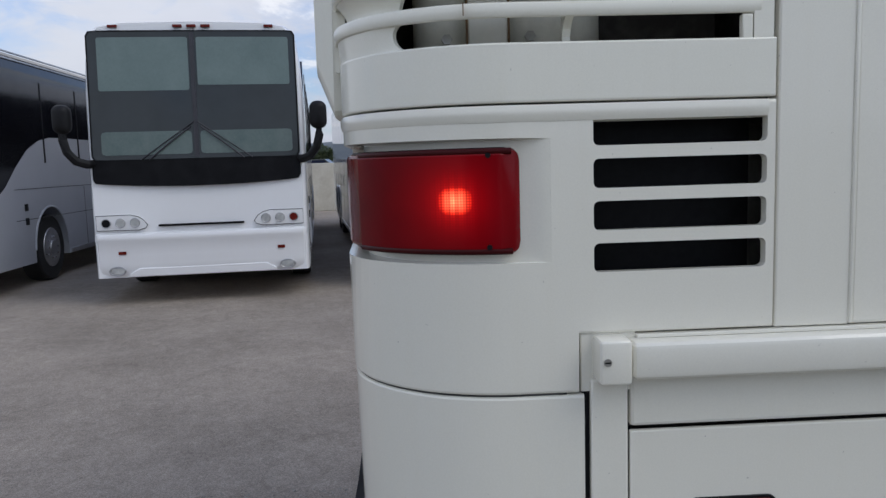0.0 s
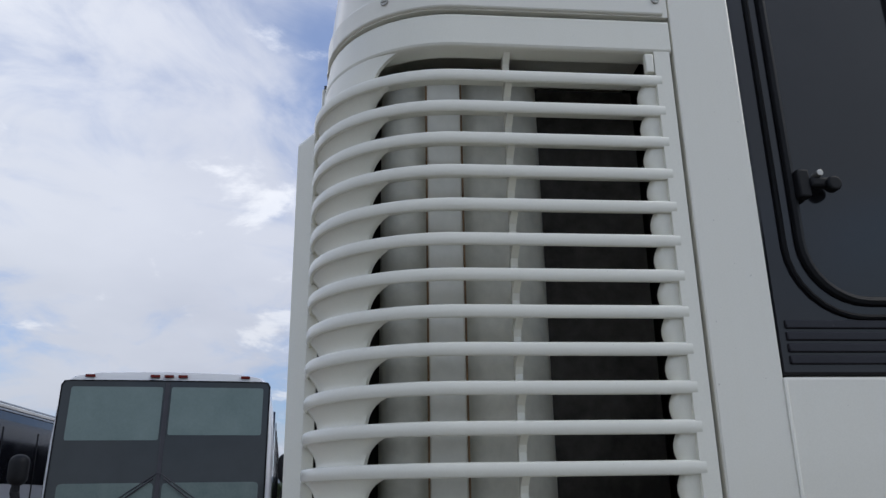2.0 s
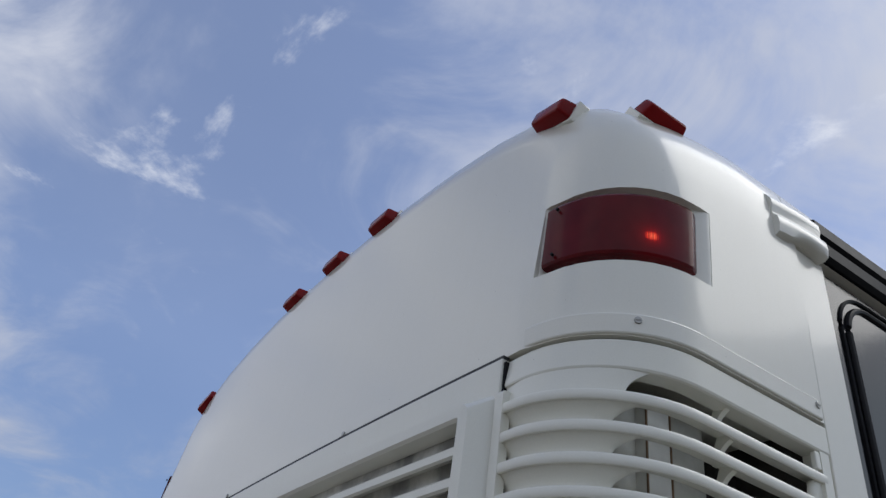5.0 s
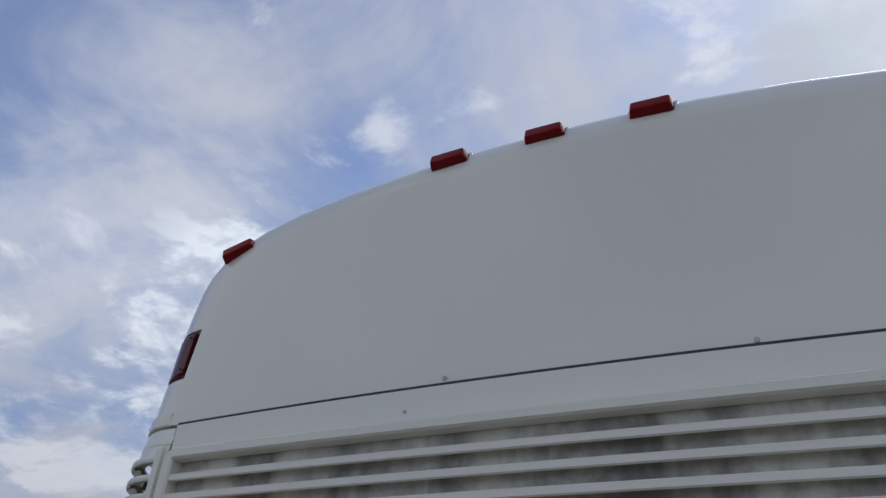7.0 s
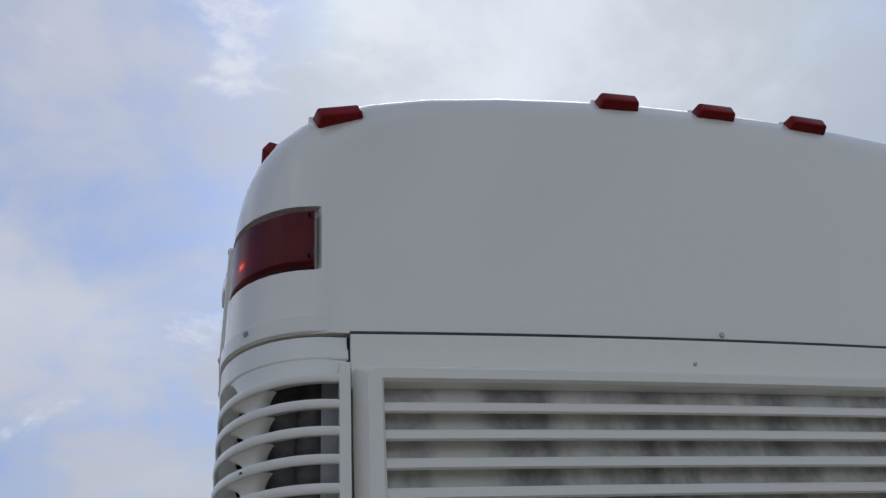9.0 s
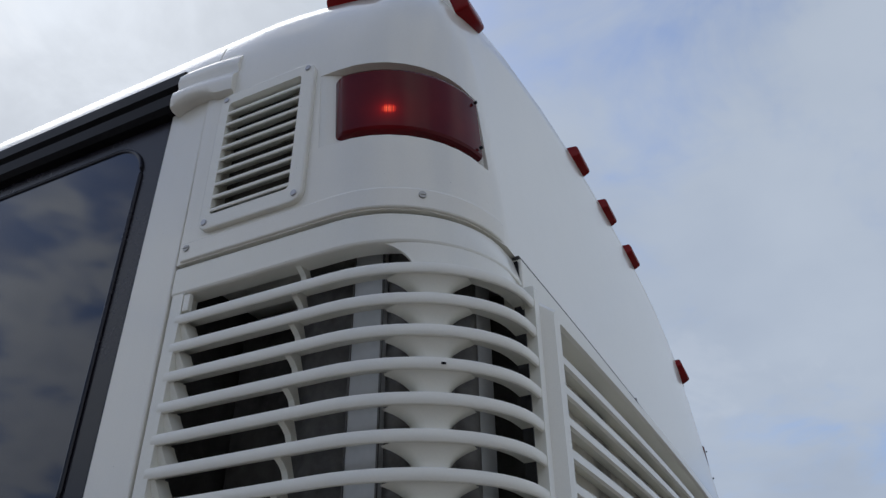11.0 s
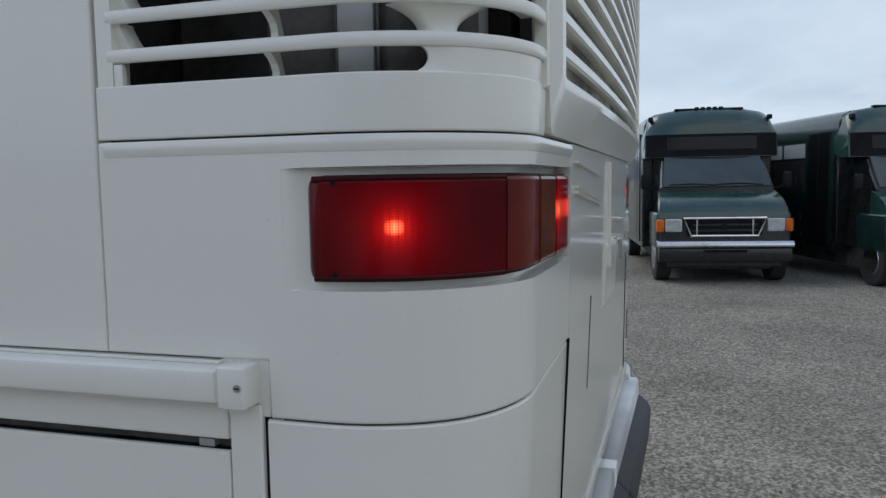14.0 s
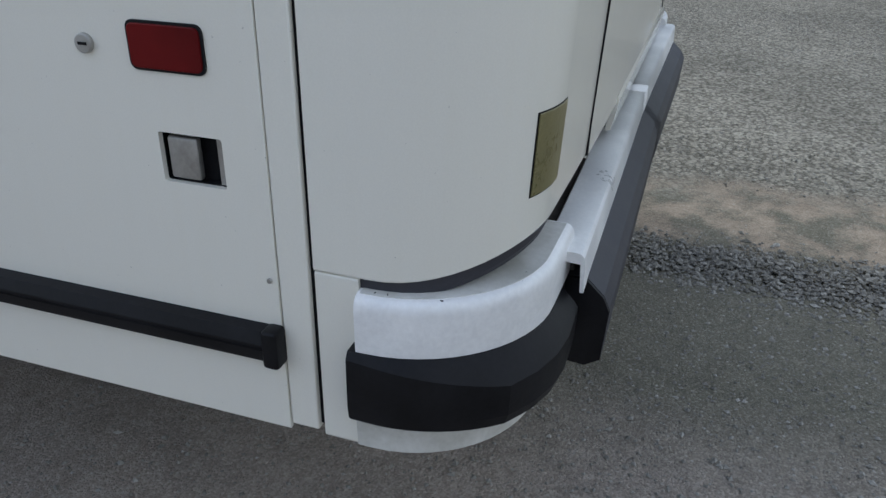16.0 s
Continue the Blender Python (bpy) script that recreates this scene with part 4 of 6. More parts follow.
for sign in (1, -1):
    def shell(s):
        y_now = 0.518 - s
        foot = 1.4255 if y_now > 0.2745 else 1.352 + climb(s, sign)
        return plate(foot, 1.704, 0.014 if y_now > 0.2745 else 0.05, 0.0, 0.004)
    st = sorted(set(lengths(0.002, s_back(END_X)) + [s_side(0.2748), s_side(0.2742)]))
    module = part("lower_corner", swept(shell, 0, 0, sign, stations=st), WHITE, coach, "white moulded lower corner with the tail light")
    pocket_y, ramp_run, lens_y = (0.242, 0.042, 0.208) if sign > 0 else (0.250, 0.032, 0.221)

    def pocket_shape(s):
        f = min(1.0, max(0.0, (s - s_side(pocket_y)) / ramp_run))
        h = min(1.0, max(0.0, (s - s_side(0.20)) / 0.22))
        deep = -(0.013 + 0.0145 * h) * max(0.03, f * f * (3 - 2 * f))
        return [(deep, L0), (0.05, L0 - 0.002), (0.05, L1 + 0.006), (deep, L1)]
    cut = [swept(pocket_shape, 0, 0, sign, stations=sorted(set(lengths(s_side(pocket_y), s_back(END_X - 0.05)) + [s_side(pocket_y - ramp_run * k / 7) for k in range(1, 8)])))]
    if sign > 0:
        for k in range(4):
            z1 = 1.689 - 0.0508 * k
            cut.append(prism(rounded(0.294, 0.506, z1 - 0.0352, z1, 0.007, 4), W - 0.09, W + 0.05, "x"))
    carve(module, cut)
    if sign > 0:
        # black sheet stands in for the shade inside the slots
        part("slot_backing", block((W - 0.075, 0.285, 1.48), (W - 0.06, 0.51, 1.70), 0), BLACK, module, "black sheet for the shade inside the louvre slots")
    # moulded step above the lamp
    part("brow", swept([(-0.01, 1.682), (0.0006, 1.684), (0.003, 1.691), (0.0032, 1.697), (0.001, 1.7035), (-0.01, 1.7035)], 0.012, s_back(END_X), sign), WHITE, module)
    lamp = part("tail_light", swept(lens_shape(s_side(lens_y), 1.527, 1.654, 0.024, 0.001, 0.008), 0, 0, sign, stations=lens_stations(s_side(lens_y), s_arc(62.5))), LOWER_LENS if sign > 0 else LOWER_LENS_ROAD, coach, "large red wrap-around tail light, lit")
    for a, b, mat, note in ((s_arc(64.5), s_back(1.078), AMBERLENS, "brownish red lens section"), (s_back(1.064), s_back(0.950), BROWNLENS, "brown lens section"), (s_back(0.936), s_back(0.828), GLOW_LENS, "bright red lens section, lit")):
        part("lens_section", swept(plate(1.529, 1.653, 0.024, -0.003, 0.006), a, b, sign), mat, lamp, note)
    edge = s_side(lens_y)
    # darker red strips along the top and bottom edge of the lens
    for z0, z1 in ((1.5268, 1.5345), (1.6468, 1.6545)):
        part("lens_rim", swept(plate(z0, z1, 0.012, 0.0014, 0.003), edge + 0.012, s_arc(62.5), sign), RIMLENS, lamp, "dark red edge of the lens")
    part("lens_gasket", swept(lens_shape(s_side(lens_y + 0.0015), 1.5255, 1.6555, 0.026, -0.011, 0.002, 0.013), 0, 0, sign, stations=lens_stations(s_side(lens_y + 0.0015), s_back(0.820), 0.013)), BLACK, lamp)
    for s, z in ((s_side(lens_y - 0.040), 1.646), (s_side(lens_y - 0.040), 1.536), (s_arc(52), 1.536)):
        x, y, nx, ny = plan(s)
        b = part("screw", drum((0, 0, 0), 0.0035, 0.006, "x", 10), BLACK, lamp)
        b.matrix_basis = Matrix.Translation((sign * (x - nx * 0.001), y - ny * 0.001, z)) @ Matrix.Rotation(math.atan2(ny, nx * sign), 4, "Z")
    # panel below
    def foot_of(s):
        f = min(1.0, max(0.0, (s - s_arc(4)) / (s_arc(84) - s_arc(4))))
        return 0.889 + 0.046 * f * f * (3 - 2 * f)

    def quarter_shape(s):
        foot = foot_of(s)
        return plate(foot, 1.3495 + climb(s, sign), 0.03, -0.0015, 0.004)
    quarter = part("lower_panel", swept(quarter_shape, s_side(0.2810), s_back(END_X), sign), WHITE, coach, "white curved lower corner panel")
    part("seam_bead", swept(lambda s: [(-0.012, 1.3485 + climb(s, sign)), (-0.005, 1.3492 + climb(s, sign)), (-0.005, 1.3520 + climb(s, sign)), (-0.012, 1.353 + climb(s, sign))], s_side(0.26), s_back(END_X), sign), SEAM, quarter)
    part("reflector_rim", swept(plate(0.9920, 1.1110, 0.004, 0.0003, 0.0005), s_arc(64.7), s_arc(90.9), sign), BLACK, quarter)
    part("reflector", swept(plate(0.994, 1.109, 0.004, 0.0016, 0.001), s_arc(65.5), s_arc(90), sign), OLIVE, quarter, "faded olive-amber reflector plate")
    part("under_panel", swept(plate(0.60, 0.888, 0.03, -0.004, 0.004), s_side(0.281), s_side(0.215), sign), WHITE, quarter)

# ---- engine door in the middle of the back ----
def door_y(x, z):
    u = (x + 0.82) / 1.64
    return -0.012 * (1 - (x / 1.095) ** 2) - bulge(z, -1) * (1 - u) - bulge(z, 1) * u


def on_door(x0, x1, z0, z1, out, thick=0.012, cols=10, rows=1):
    """A slab that follows the swell of the engine door."""
    own = bmesh.new()
    sheets = [[[own.verts.new((x0 + (x1 - x0) * i / cols, door_y(x0 + (x1 - x0) * i / cols, z0 + (z1 - z0) * k / rows) - d, z0 + (z1 - z0) * k / rows)) for i in range(cols + 1)] for k in range(rows + 1)] for d in (out, out - thick)]
    for grid2 in sheets:
        for k in range(rows):
            for i in range(cols):
                own.faces.new((grid2[k][i], grid2[k][i + 1], grid2[k + 1][i + 1], grid2[k + 1][i]))
    a, b = sheets
    for k in range(rows):
        for i in (0, cols):
            own.faces.new((a[k][i], a[k + 1][i], b[k + 1][i], b[k][i]))
    for i in range(cols):
        for k in (0, rows):
            own.faces.new((a[k][i], a[k][i + 1], b[k][i + 1], b[k][i]))
    bmesh.ops.recalc_face_normals(own, faces=own.faces[:])
    return own


engine = part("engine_door", on_door(-0.822, 0.822, 0.930, 1.7055, 0.0, 0.03, 14, 14), WHITE, coach, "glossy white engine door")
# thin ribs added to draw bright reflection lines on the door
for za, zb in ((1.674, 1.653), (1.632, 1.596), (1.622, 1.587)):
    part("reflection_rib", prism([(-0.79, za), (-0.36, zb), (-0.36, zb + 0.004), (-0.79, za + 0.004)], -0.046, -0.03, "y", 0.001), WHITE, engine)
part("reflection_rib", prism([(-0.122, 1.42), (-0.114, 1.42), (-0.114, 1.69), (-0.122, 1.69)], -0.045, -0.03, "y", 0.002), WHITE, engine)
part("plate_pocket", on_door(-0.20, 0.16, 1.33, 1.48, 0.004, 0.012, 6, 3), GRILLE, engine)
part("latch", on_door(0.30, 0.42, 1.40, 1.46, 0.008, 0.016, 4, 2), STEEL, engine)
part("door_gap", on_door(-0.50, -0.495, 1.20, 1.40, 0.0012, 0.01, 1, 4), SEAM, engine)
for x in (-0.8262, 0.8225):
    part("edge_gap", on_door(x, x + 0.0037, 0.936, 1.374, 0.0025, 0.012, 1, 8), BLACK, engine)
part("door_flange", prism([(-0.018, 0.945), (-0.022, 0.935), (-0.010, 0.868), (0.002, 0.866), (-0.004, 0.93)], -0.45, 0.80, "x"), WHITE, engine, "white flange along the foot of the door")

# ---- bumper ----
bumper_bm = bmesh.new()
for x0, x1, y0, y1 in ((-1.03, 0.03, 0.0, 0.010), (0.03, 1.01, 0.010, -0.004)):
    rows = []
    for x, dy in ((x0, y0), (x1, y1)):
        rows.append([bumper_bm.verts.new((x, y + dy, z)) for y, z in ((0.016, 0.840), (0.012, 0.848), (-0.040, 0.8475), (-0.0475, 0.8455), (-0.0525, 0.840), (-0.054, 0.832), (-0.056, 0.778), (-0.050, 0.778), (-0.047, 0.828), (0.016, 0.832))])
    n = len(rows[0])
    for k in range(n):
        bumper_bm.faces.new((rows[0][k], rows[0][(k + 1) % n], rows[1][(k + 1) % n], rows[1][k]))
    bumper_bm.faces.new(rows[0])
    bumper_bm.faces.new(rows[1])
bumper = part("rear_bumper", bumper_bm, SILVER, coach, "silver rear bumper channel, dented and slightly bent")
part("joint_band", block((-0.02, -0.0490, 0.79), (0.05, 0.016, 0.850), 0.005, 3), SILVER, bumper)
pad = bmesh.new()
for x0, x1, d0, d1 in ((-0.985, 0.05, 0.0, 0.006), (0.05, 0.985, 0.006, -0.01)):
    rows = [[pad.verts.new((x, y + d, z)) for y, z in ((-0.02, 0.783), (-0.053, 0.785), (-0.086, 0.754), (-0.098, 0.728), (-0.092, 0.632), (-0.066, 0.615), (-0.02, 0.62))] for x, d in ((x0, d0), (x1, d1))]
    n = len(rows[0])
    for k in range(n):
        pad.faces.new((rows[0][k], rows[0][(k + 1) % n], rows[1][(k + 1) % n], rows[1][k]))
    pad.faces.new(rows[0])
    pad.faces.new(rows[1])
part("rubber_pad", pad, GREYRUB, bumper, "black rubber bumper pad")
# the pad profile again in black, only at its two ends
for x0, x1, d in ((-0.992, -0.9853, 0.0), (0.9853, 0.992, -0.01)):
    part("pad_end", prism([(y + d, z) for y, z in ((-0.02, 0.782), (-0.053, 0.784), (-0.086, 0.753), (-0.0975, 0.728), (-0.0915, 0.632), (-0.066, 0.616), (-0.02, 0.62))], x0, x1, "x"), RUBBER, bumper)
part("bumper_core", block((-0.97, -0.03, 0.64), (0.97, 0.12, 0.82), 0.005), VOID, bumper)
for sign in (1, -1):
    corner = part("bumper_corner", swept([(-0.03, 0.780), (0.013, 0.780), (0.017, 0.784), (0.018, 0.850), (0.0170, 0.858), (0.0142, 0.8645), (0.0100, 0.8690), (0.0045, 0.8713), (-0.002, 0.872), (-0.03, 0.872)], s_side(0.214), s_back(0.975), sign), SILVER, coach, "silver bumper corner, scuffed along its edge", 40)
    part("ledge", swept([(-0.09, 0.85), (0.004, 0.85), (0.004, 0.8725), (-0.09, 0.8742)], s_side(0.21), s_back(0.98), sign), LEDGE, corner, "dirty bumper ledge")
    def strip_shape(s):
        f = min(1.0, max(0.0, (s - s_arc(4)) / (s_arc(84) - s_arc(4))))
        z = 0.889 + 0.046 * f * f * (3 - 2 * f)
        return [(-0.06, z - 0.030), (-0.014, z - 0.028), (-0.010, z - 0.018), (-0.010, z + 0.004), (-0.06, z + 0.004)]
    part("gap_strip", swept(strip_shape, s_side(0.218), s_back(0.84), sign), GREYRUB, corner, "grey rubber strip under the panel")
    # black corner pad: the bevel on top grows towards a soft crease at the corner
    first, crease, last = s_side(0.226), s_arc(50), s_back(1.03)

    def pad_shape(s):
        f = ((s - first) / (crease - first)) ** 1.5 if s < crease else 1.0 - 0.3 * (s - crease) / (last - crease)
        return [(-0.05, 0.664), (0.016 + 0.018 * f, 0.662), (0.023 + 0.024 * f, 0.670), (0.026 + 0.028 * f, 0.690), (0.025 + 0.030 * f, 0.772 - 0.030 * f), (0.021 + 0.026 * f, 0.779 - 0.026 * f), (0.018, 0.783), (-0.05, 0.786)]
    pad_steps = [first + (crease - first) * k / 10 for k in range(11)] + [crease + (last - crease) * k / 5 for k in range(1, 6)]
    part("rubber_corner", swept(pad_shape, 0, 0, sign, stations=pad_steps), RUBBER, corner, "black rubber bumper corner with a bevelled top", angle=16)
    part("valance", swept([(-0.09, 0.582), (-0.022, 0.586), (0.004, 0.606), (0.008, 0.672), (-0.09, 0.672)], s_side(0.222), s_back(0.97), sign), LEDGE, corner, "grey lower valance")
    chips = np.random.default_rng(11)
    for s in (s_side(0.19), s_side(0.172), s_side(0.10), s_arc(38), s_arc(60), s_arc(64), s_arc(70)):
        x, y, nx, ny = plan(s)
        u, long, wide = chips.uniform(-0.004, 0.009), chips.uniform(0.0012, 0.0030), chips.uniform(0.0008, 0.0016)
        b = part("chip", block((-long, -wide, -0.001), (long, wide, 0.0012), 0.0005), BLACK, corner)
        b.matrix_basis = Matrix.Translation((sign * (x + nx * u), y + ny * u, 0.8716 - max(0.0, u) * 0.22)) @ Matrix.Rotation(chips.uniform(0, 3), 4, "Z")

# ---- flanks ----
for sign in (1, -1):
    def flat(y0, y1, z0, z1, out=0.0, depth=0.03, soft=0.005, sign=sign):
        return block((sign * (W - depth), y0, z0), (sign * (W + out), y1, z1), soft)
    if sign > 0:
        part("pillar_strip", flat(0.5182, 0.6135, 1.4245, 2.96, 0.0, 0.03, 0.003), WHITE, coach, "white upright pillar strip")
        part("side_panel", flat(0.615, 12.4, 1.4245, 2.026, -0.001), WHITE, coach, "flat white flank panel")
        part("panel_bead", flat(0.6120, 0.6172, 1.4260, 2.024, 0.0022, 0.012, 0.002), WHITE, coach, "thin white bead over the panel joint")
    else:
        elbow = [(0.5195, 1.4255), (12.4, 1.4255), (12.4, 2.026), (0.6135, 2.026), (0.6135, 2.96), (0.5195, 2.96)]
        part("side_panel", prism(elbow, -W, -W + 0.03, "x", 0.003), WHITE, coach, "flat white flank panel with its pillar")
    rail = part("belt_rail", block((sign * (W - 0.02), 0.333, 1.372), (sign * (W + 0.030), 12.4, 1.4190), 0.009, 3), WHITE, coach, "white rounded belt rail")
    cap_end = block((sign * (W - 0.02), 0.292, 1.369), (sign * (W + 0.034), 0.3315, 1.4235), 0.005, 3)
    end = part("rail_end", cap_end, WHITE, rail)
    part("rail_backing", block((sign * (W - 0.03), 0.277, 1.352), (sign * (W - 0.004), 0.346, 1.440), 0.002), WHITE, rail)
    part("screw", drum((sign * (W + 0.034), 0.301, 1.398), 0.0048, 0.004, "x", 12), STEEL, end)
    part("screw_slot", block((sign * (W + 0.0358), 0.2975, 1.3972), (sign * (W + 0.0366), 0.3045, 1.3988), 0), BLACK, end)
    part("rail_cover", flat(0.345, 12.4, 1.4192, 1.4238, 0.006, 0.03, 0.001), WHITE, rail)
    gap_top, gap_foot = (1.3055, 1.3005) if sign > 0 else (1.318, 1.304)
    part("under_rail", flat(0.338, 12.4, gap_top, 1.3712, -0.001), WHITE, coach, "white strip under the rail")
    part("post_seam", block((sign * (W - 0.014), 0.2790, 0.62), (sign * (W - 0.008), 0.2905, 1.352), 0), BLACK, coach)
    part("post_seam", block((sign * (W - 0.014), 0.3335, 0.62), (sign * (W - 0.0092), 0.3405, 1.304), 0), BLACK, coach)
    part("door_post", flat(0.2885, 0.3352, 0.612, 1.368, 0.001, 0.03, 0.003), WHITE, coach, "narrow white door post")
    door = part("locker_door", flat(0.3375, 1.62, 0.600, gap_foot, 0.0, 0.009, 0.002), WHITE, coach, "flat white luggage locker door")
    for k in range(6):
        part("locker_door", flat(1.626 + 1.8 * k, 3.42 + 1.8 * k, 0.600, gap_foot, 0.0), WHITE, coach, "flat white luggage locker door")
    pocket = prism(rounded(0.403, 0.502, 0.992, 1.063, 0.004, 3), W - 0.05, W + 0.05, "x")
    for v in pocket.verts:
        v.co.x *= sign
    bmesh.ops.recalc_face_normals(pocket, faces=pocket.faces[:])
    carve(door, [pocket])
    part("pocket_floor", block((sign * (W - 0.028), 0.401, 0.99), (sign * (W - 0.022), 0.504, 1.065), 0), BLACK, door)
    liner = bmesh.new()
    for y0, y1, z0, z1 in ((0.5005, 0.504, 0.990, 1.065), (0.401, 0.4045, 0.990, 1.065), (0.401, 0.504, 0.9895, 0.9935), (0.401, 0.504, 1.0615, 1.0655)):
        block((sign * (W - 0.028), y0, z0), (sign * (W - 0.0092), y1, z1), 0, 2, liner)
    part("pocket_liner", liner, BLACK, door)
    part("pocket_wall", block((sign * (W - 0.024), 0.4035, 0.993), (sign * (W - 0.010), 0.418, 1.062), 0.001), STEEL, door)
    part("paddle", block((sign * (W - 0.016), 0.445, 0.997), (sign * (W - 0.003), 0.492, 1.057), 0.004, 3), STEEL, door, "steel paddle handle")
    part("reflector_rim", prism([(a, b) for a, b in rounded(0.411, 0.525, 1.146, 1.210, 0.011, 4)], min(sign * W, sign * (W + 0.003)), max(sign * W, sign * (W + 0.003)), "x"), RUBBER, door)
    lensr = prism(rounded(0.4145, 0.5215, 1.1495, 1.2065, 0.009, 4), W, W + 0.006, "x", 0.0012)
    for v in lensr.verts:
        v.co.x *= sign
    part("reflector", lensr, REFLEX, door, "red oblong side reflector")
    part("lock", drum((sign * (W + 0.003), 0.594, 1.174), 0.0135, 0.008, "x", 20, 0.002), STEEL, door, "round steel lock")
    part("lock_slot", block((sign * (W + 0.0065), 0.587, 1.172), (sign * (W + 0.0078), 0.601, 1.176), 0), BLACK, door)
    part("rivet", drum((sign * (W + 0.001), 0.350, 0.862), 0.004, 0.004, "x", 10), STEEL, door)
    rub = part("rub_strip", prism([(sign * W, 0.731), (sign * (W + 0.020), 0.735), (sign * (W + 0.026), 0.751), (sign * (W + 0.026), 0.766), (sign * (W + 0.018), 0.784), (sign * W, 0.788)], 0.352, 12.3, "y"), RUBBER, coach, "black rubber rub strip along the flank")
    part("strip_groove", block((sign * (W + 0.023), 0.356, 0.7575), (sign * (W + 0.0272), 12.2, 0.7605), 0), BLACK, rub)
    part("strip_end", block((sign * (W - 0.004), 0.333, 0.7265), (sign * (W + 0.0285), 0.360, 0.7905), 0.007, 3), RUBBER, rub)
    part("door_gap", block((sign * (W - 0.03), 0.33, gap_foot + 0.0005), (sign * (W - 0.02), 12.4, gap_top - 0.0005), 0), VOID, coach)
    if sign < 0:
        part("hinge_tab", block((-(W - 0.02), 0.363, 1.306), (-(W - 0.006), 0.387, 1.316), 0.001), STEEL, door)
    # roof and drip rail
    up = 0.018 if sign > 0 else 0.0
    part("drip_rail", prism([(sign * (W - 0.02), 2.945 + up), (sign * (W + 0.012), 2.945 + up), (sign * (W + 0.022), 2.955 + up), (sign * (W + 0.022), 2.985 + up), (sign * (W + 0.010), 2.992 + up), (sign * (W + 0.010), 3.002 + up), (sign * (W + 0.020), 3.010 + up), (sign * (W + 0.016), 3.045 + up), (sign * (W - 0.01), 3.06 + up), (sign * (W - 0.04), 3.06 + up)], 0.588, 12.4, "y"), BLACK, coach, "black double-ribbed drip rail")
    tip = bmesh.new()
    rows = []
    for y in np.linspace(0.452, 0.594, 9).tolist():
        f = (y - 0.452) / 0.142
        tuck = 0.012 * (1 - f) ** 2
        arch_z = 0.014 * math.sin(math.pi * min(1.0, max(0.0, (f - 0.25) / 0.75))) ** 0.8
        rows.append([tip.verts.new((sign * (W + u), y, z + up)) for u, z in ((-0.03, 2.934 + arch_z), (0.018 - tuck, 2.934 + arch_z), (0.027 - tuck, 2.940 + arch_z), (0.030 - tuck, 2.960), (0.028 - tuck, 2.978), (0.019 - tuck, 2.989), (0.017 - tuck, 2.998), (0.021 - tuck, 3.010), (0.019 - tuck, 3.030), (0.006 - tuck, 3.052), (-0.04, 3.060))])
    for a, b in zip(rows, rows[1:]):
        for k in range(11):
            tip.faces.new((a[k], a[(k + 1) % 11], b[(k + 1) % 11], b[k]))
    tip.faces.new(rows[0])
    tip.faces.new(rows[-1])
    part("drip_end", tip, WHITE, coach, "white moulded drip rail end cap", 45)
    # window band
    part("window_surround", flat(0.6145, 12.4, 2.028, 2.944, -0.004, 0.03, 0.004), HATCH if sign > 0 else FRAME, coach, "black window surround")
    ribs = bmesh.new()
    for z in (2.048, 2.064, 2.080, 2.096):
        block((sign * (W - 0.006), 0.628, z - 0.006), (sign * (W - 0.0005), 12.3, z + 0.006), 0.002, 2, ribs)
    part("sill_rib", ribs, FRAME, coach, "ribbed black sill under the window")

# curb-side: black hatch with a gasket, a latch and a post
for sign in (1, -1):
    spans = [(0.668, 1.70), (1.78, 3.2), (3.28, 4.7), (4.78, 6.2), (6.28, 7.7), (7.78, 9.2), (9.28, 10.7), (10.78, 12.2)]
    for n_span, (y0, y1) in enumerate(spans):
        line = rounded(y0, y1, 2.128, 2.905, 0.085, 8)
        pane = prism(line, W - 0.012, W - 0.0025, "x")
        for v in pane.verts:
            v.co.x *= sign
        win = part("side_window", pane, TINT if sign < 0 or n_span else HATCH, coach, "dark tinted side window in a rubber gasket" if sign < 0 else "black side hatch in a rubber gasket")
        part("gasket", tube([(sign * (W - 0.002), a, b) for a, b in line], 0.0070 if sign > 0 else 0.0040, 8, True), RUBBER if sign > 0 else FRAME, win)
        if sign > 0 and n_span == 0:
            part("gasket_line", tube([(sign * (W - 0.002), a, b) for a, b in rounded(y0 - 0.024, y1 + 0.02, 2.106, 2.925, 0.1, 8)], 0.004, 6, True), BLACK, win)
            part("post", block((sign * (W - 0.006), 0.872, 2.14), (sign * (W + 0.006), 0.915, 2.89), 0.004), HATCH, win, "black upright window post")
            part("chrome_edge", block((sign * (W + 0.002), 0.950, 2.15), (sign * (W + 0.006), 0.955, 2.885), 0.001), STEEL, win)
            for z in (2.845, 2.66, 2.42, 2.25):
                part("bolt", drum((sign * (W + 0.006), 0.893, z), 0.0042, 0.005, "x", 10, 0.001), STEEL, win)
            latch = part("latch", block((sign * (W - 0.002), 0.670, 2.274), (sign * (W + 0.016), 0.688, 2.316), 0.003), RUBBER, win, "black window latch")
            part("latch_arm", block((sign * (W + 0.006), 0.686, 2.288), (sign * (W + 0.020), 0.724, 2.303), 0.004), RUBBER, latch)
            part("latch_knob", drum((sign * (W + 0.018), 0.718, 2.292), 0.0110, 0.016, "x", 14, 0.003), RUBBER, latch)
            part("latch_pin", drum((sign * (W + 0.014), 0.700, 2.308), 0.005, 0.018, "x", 10, 0.001), STEEL, latch)

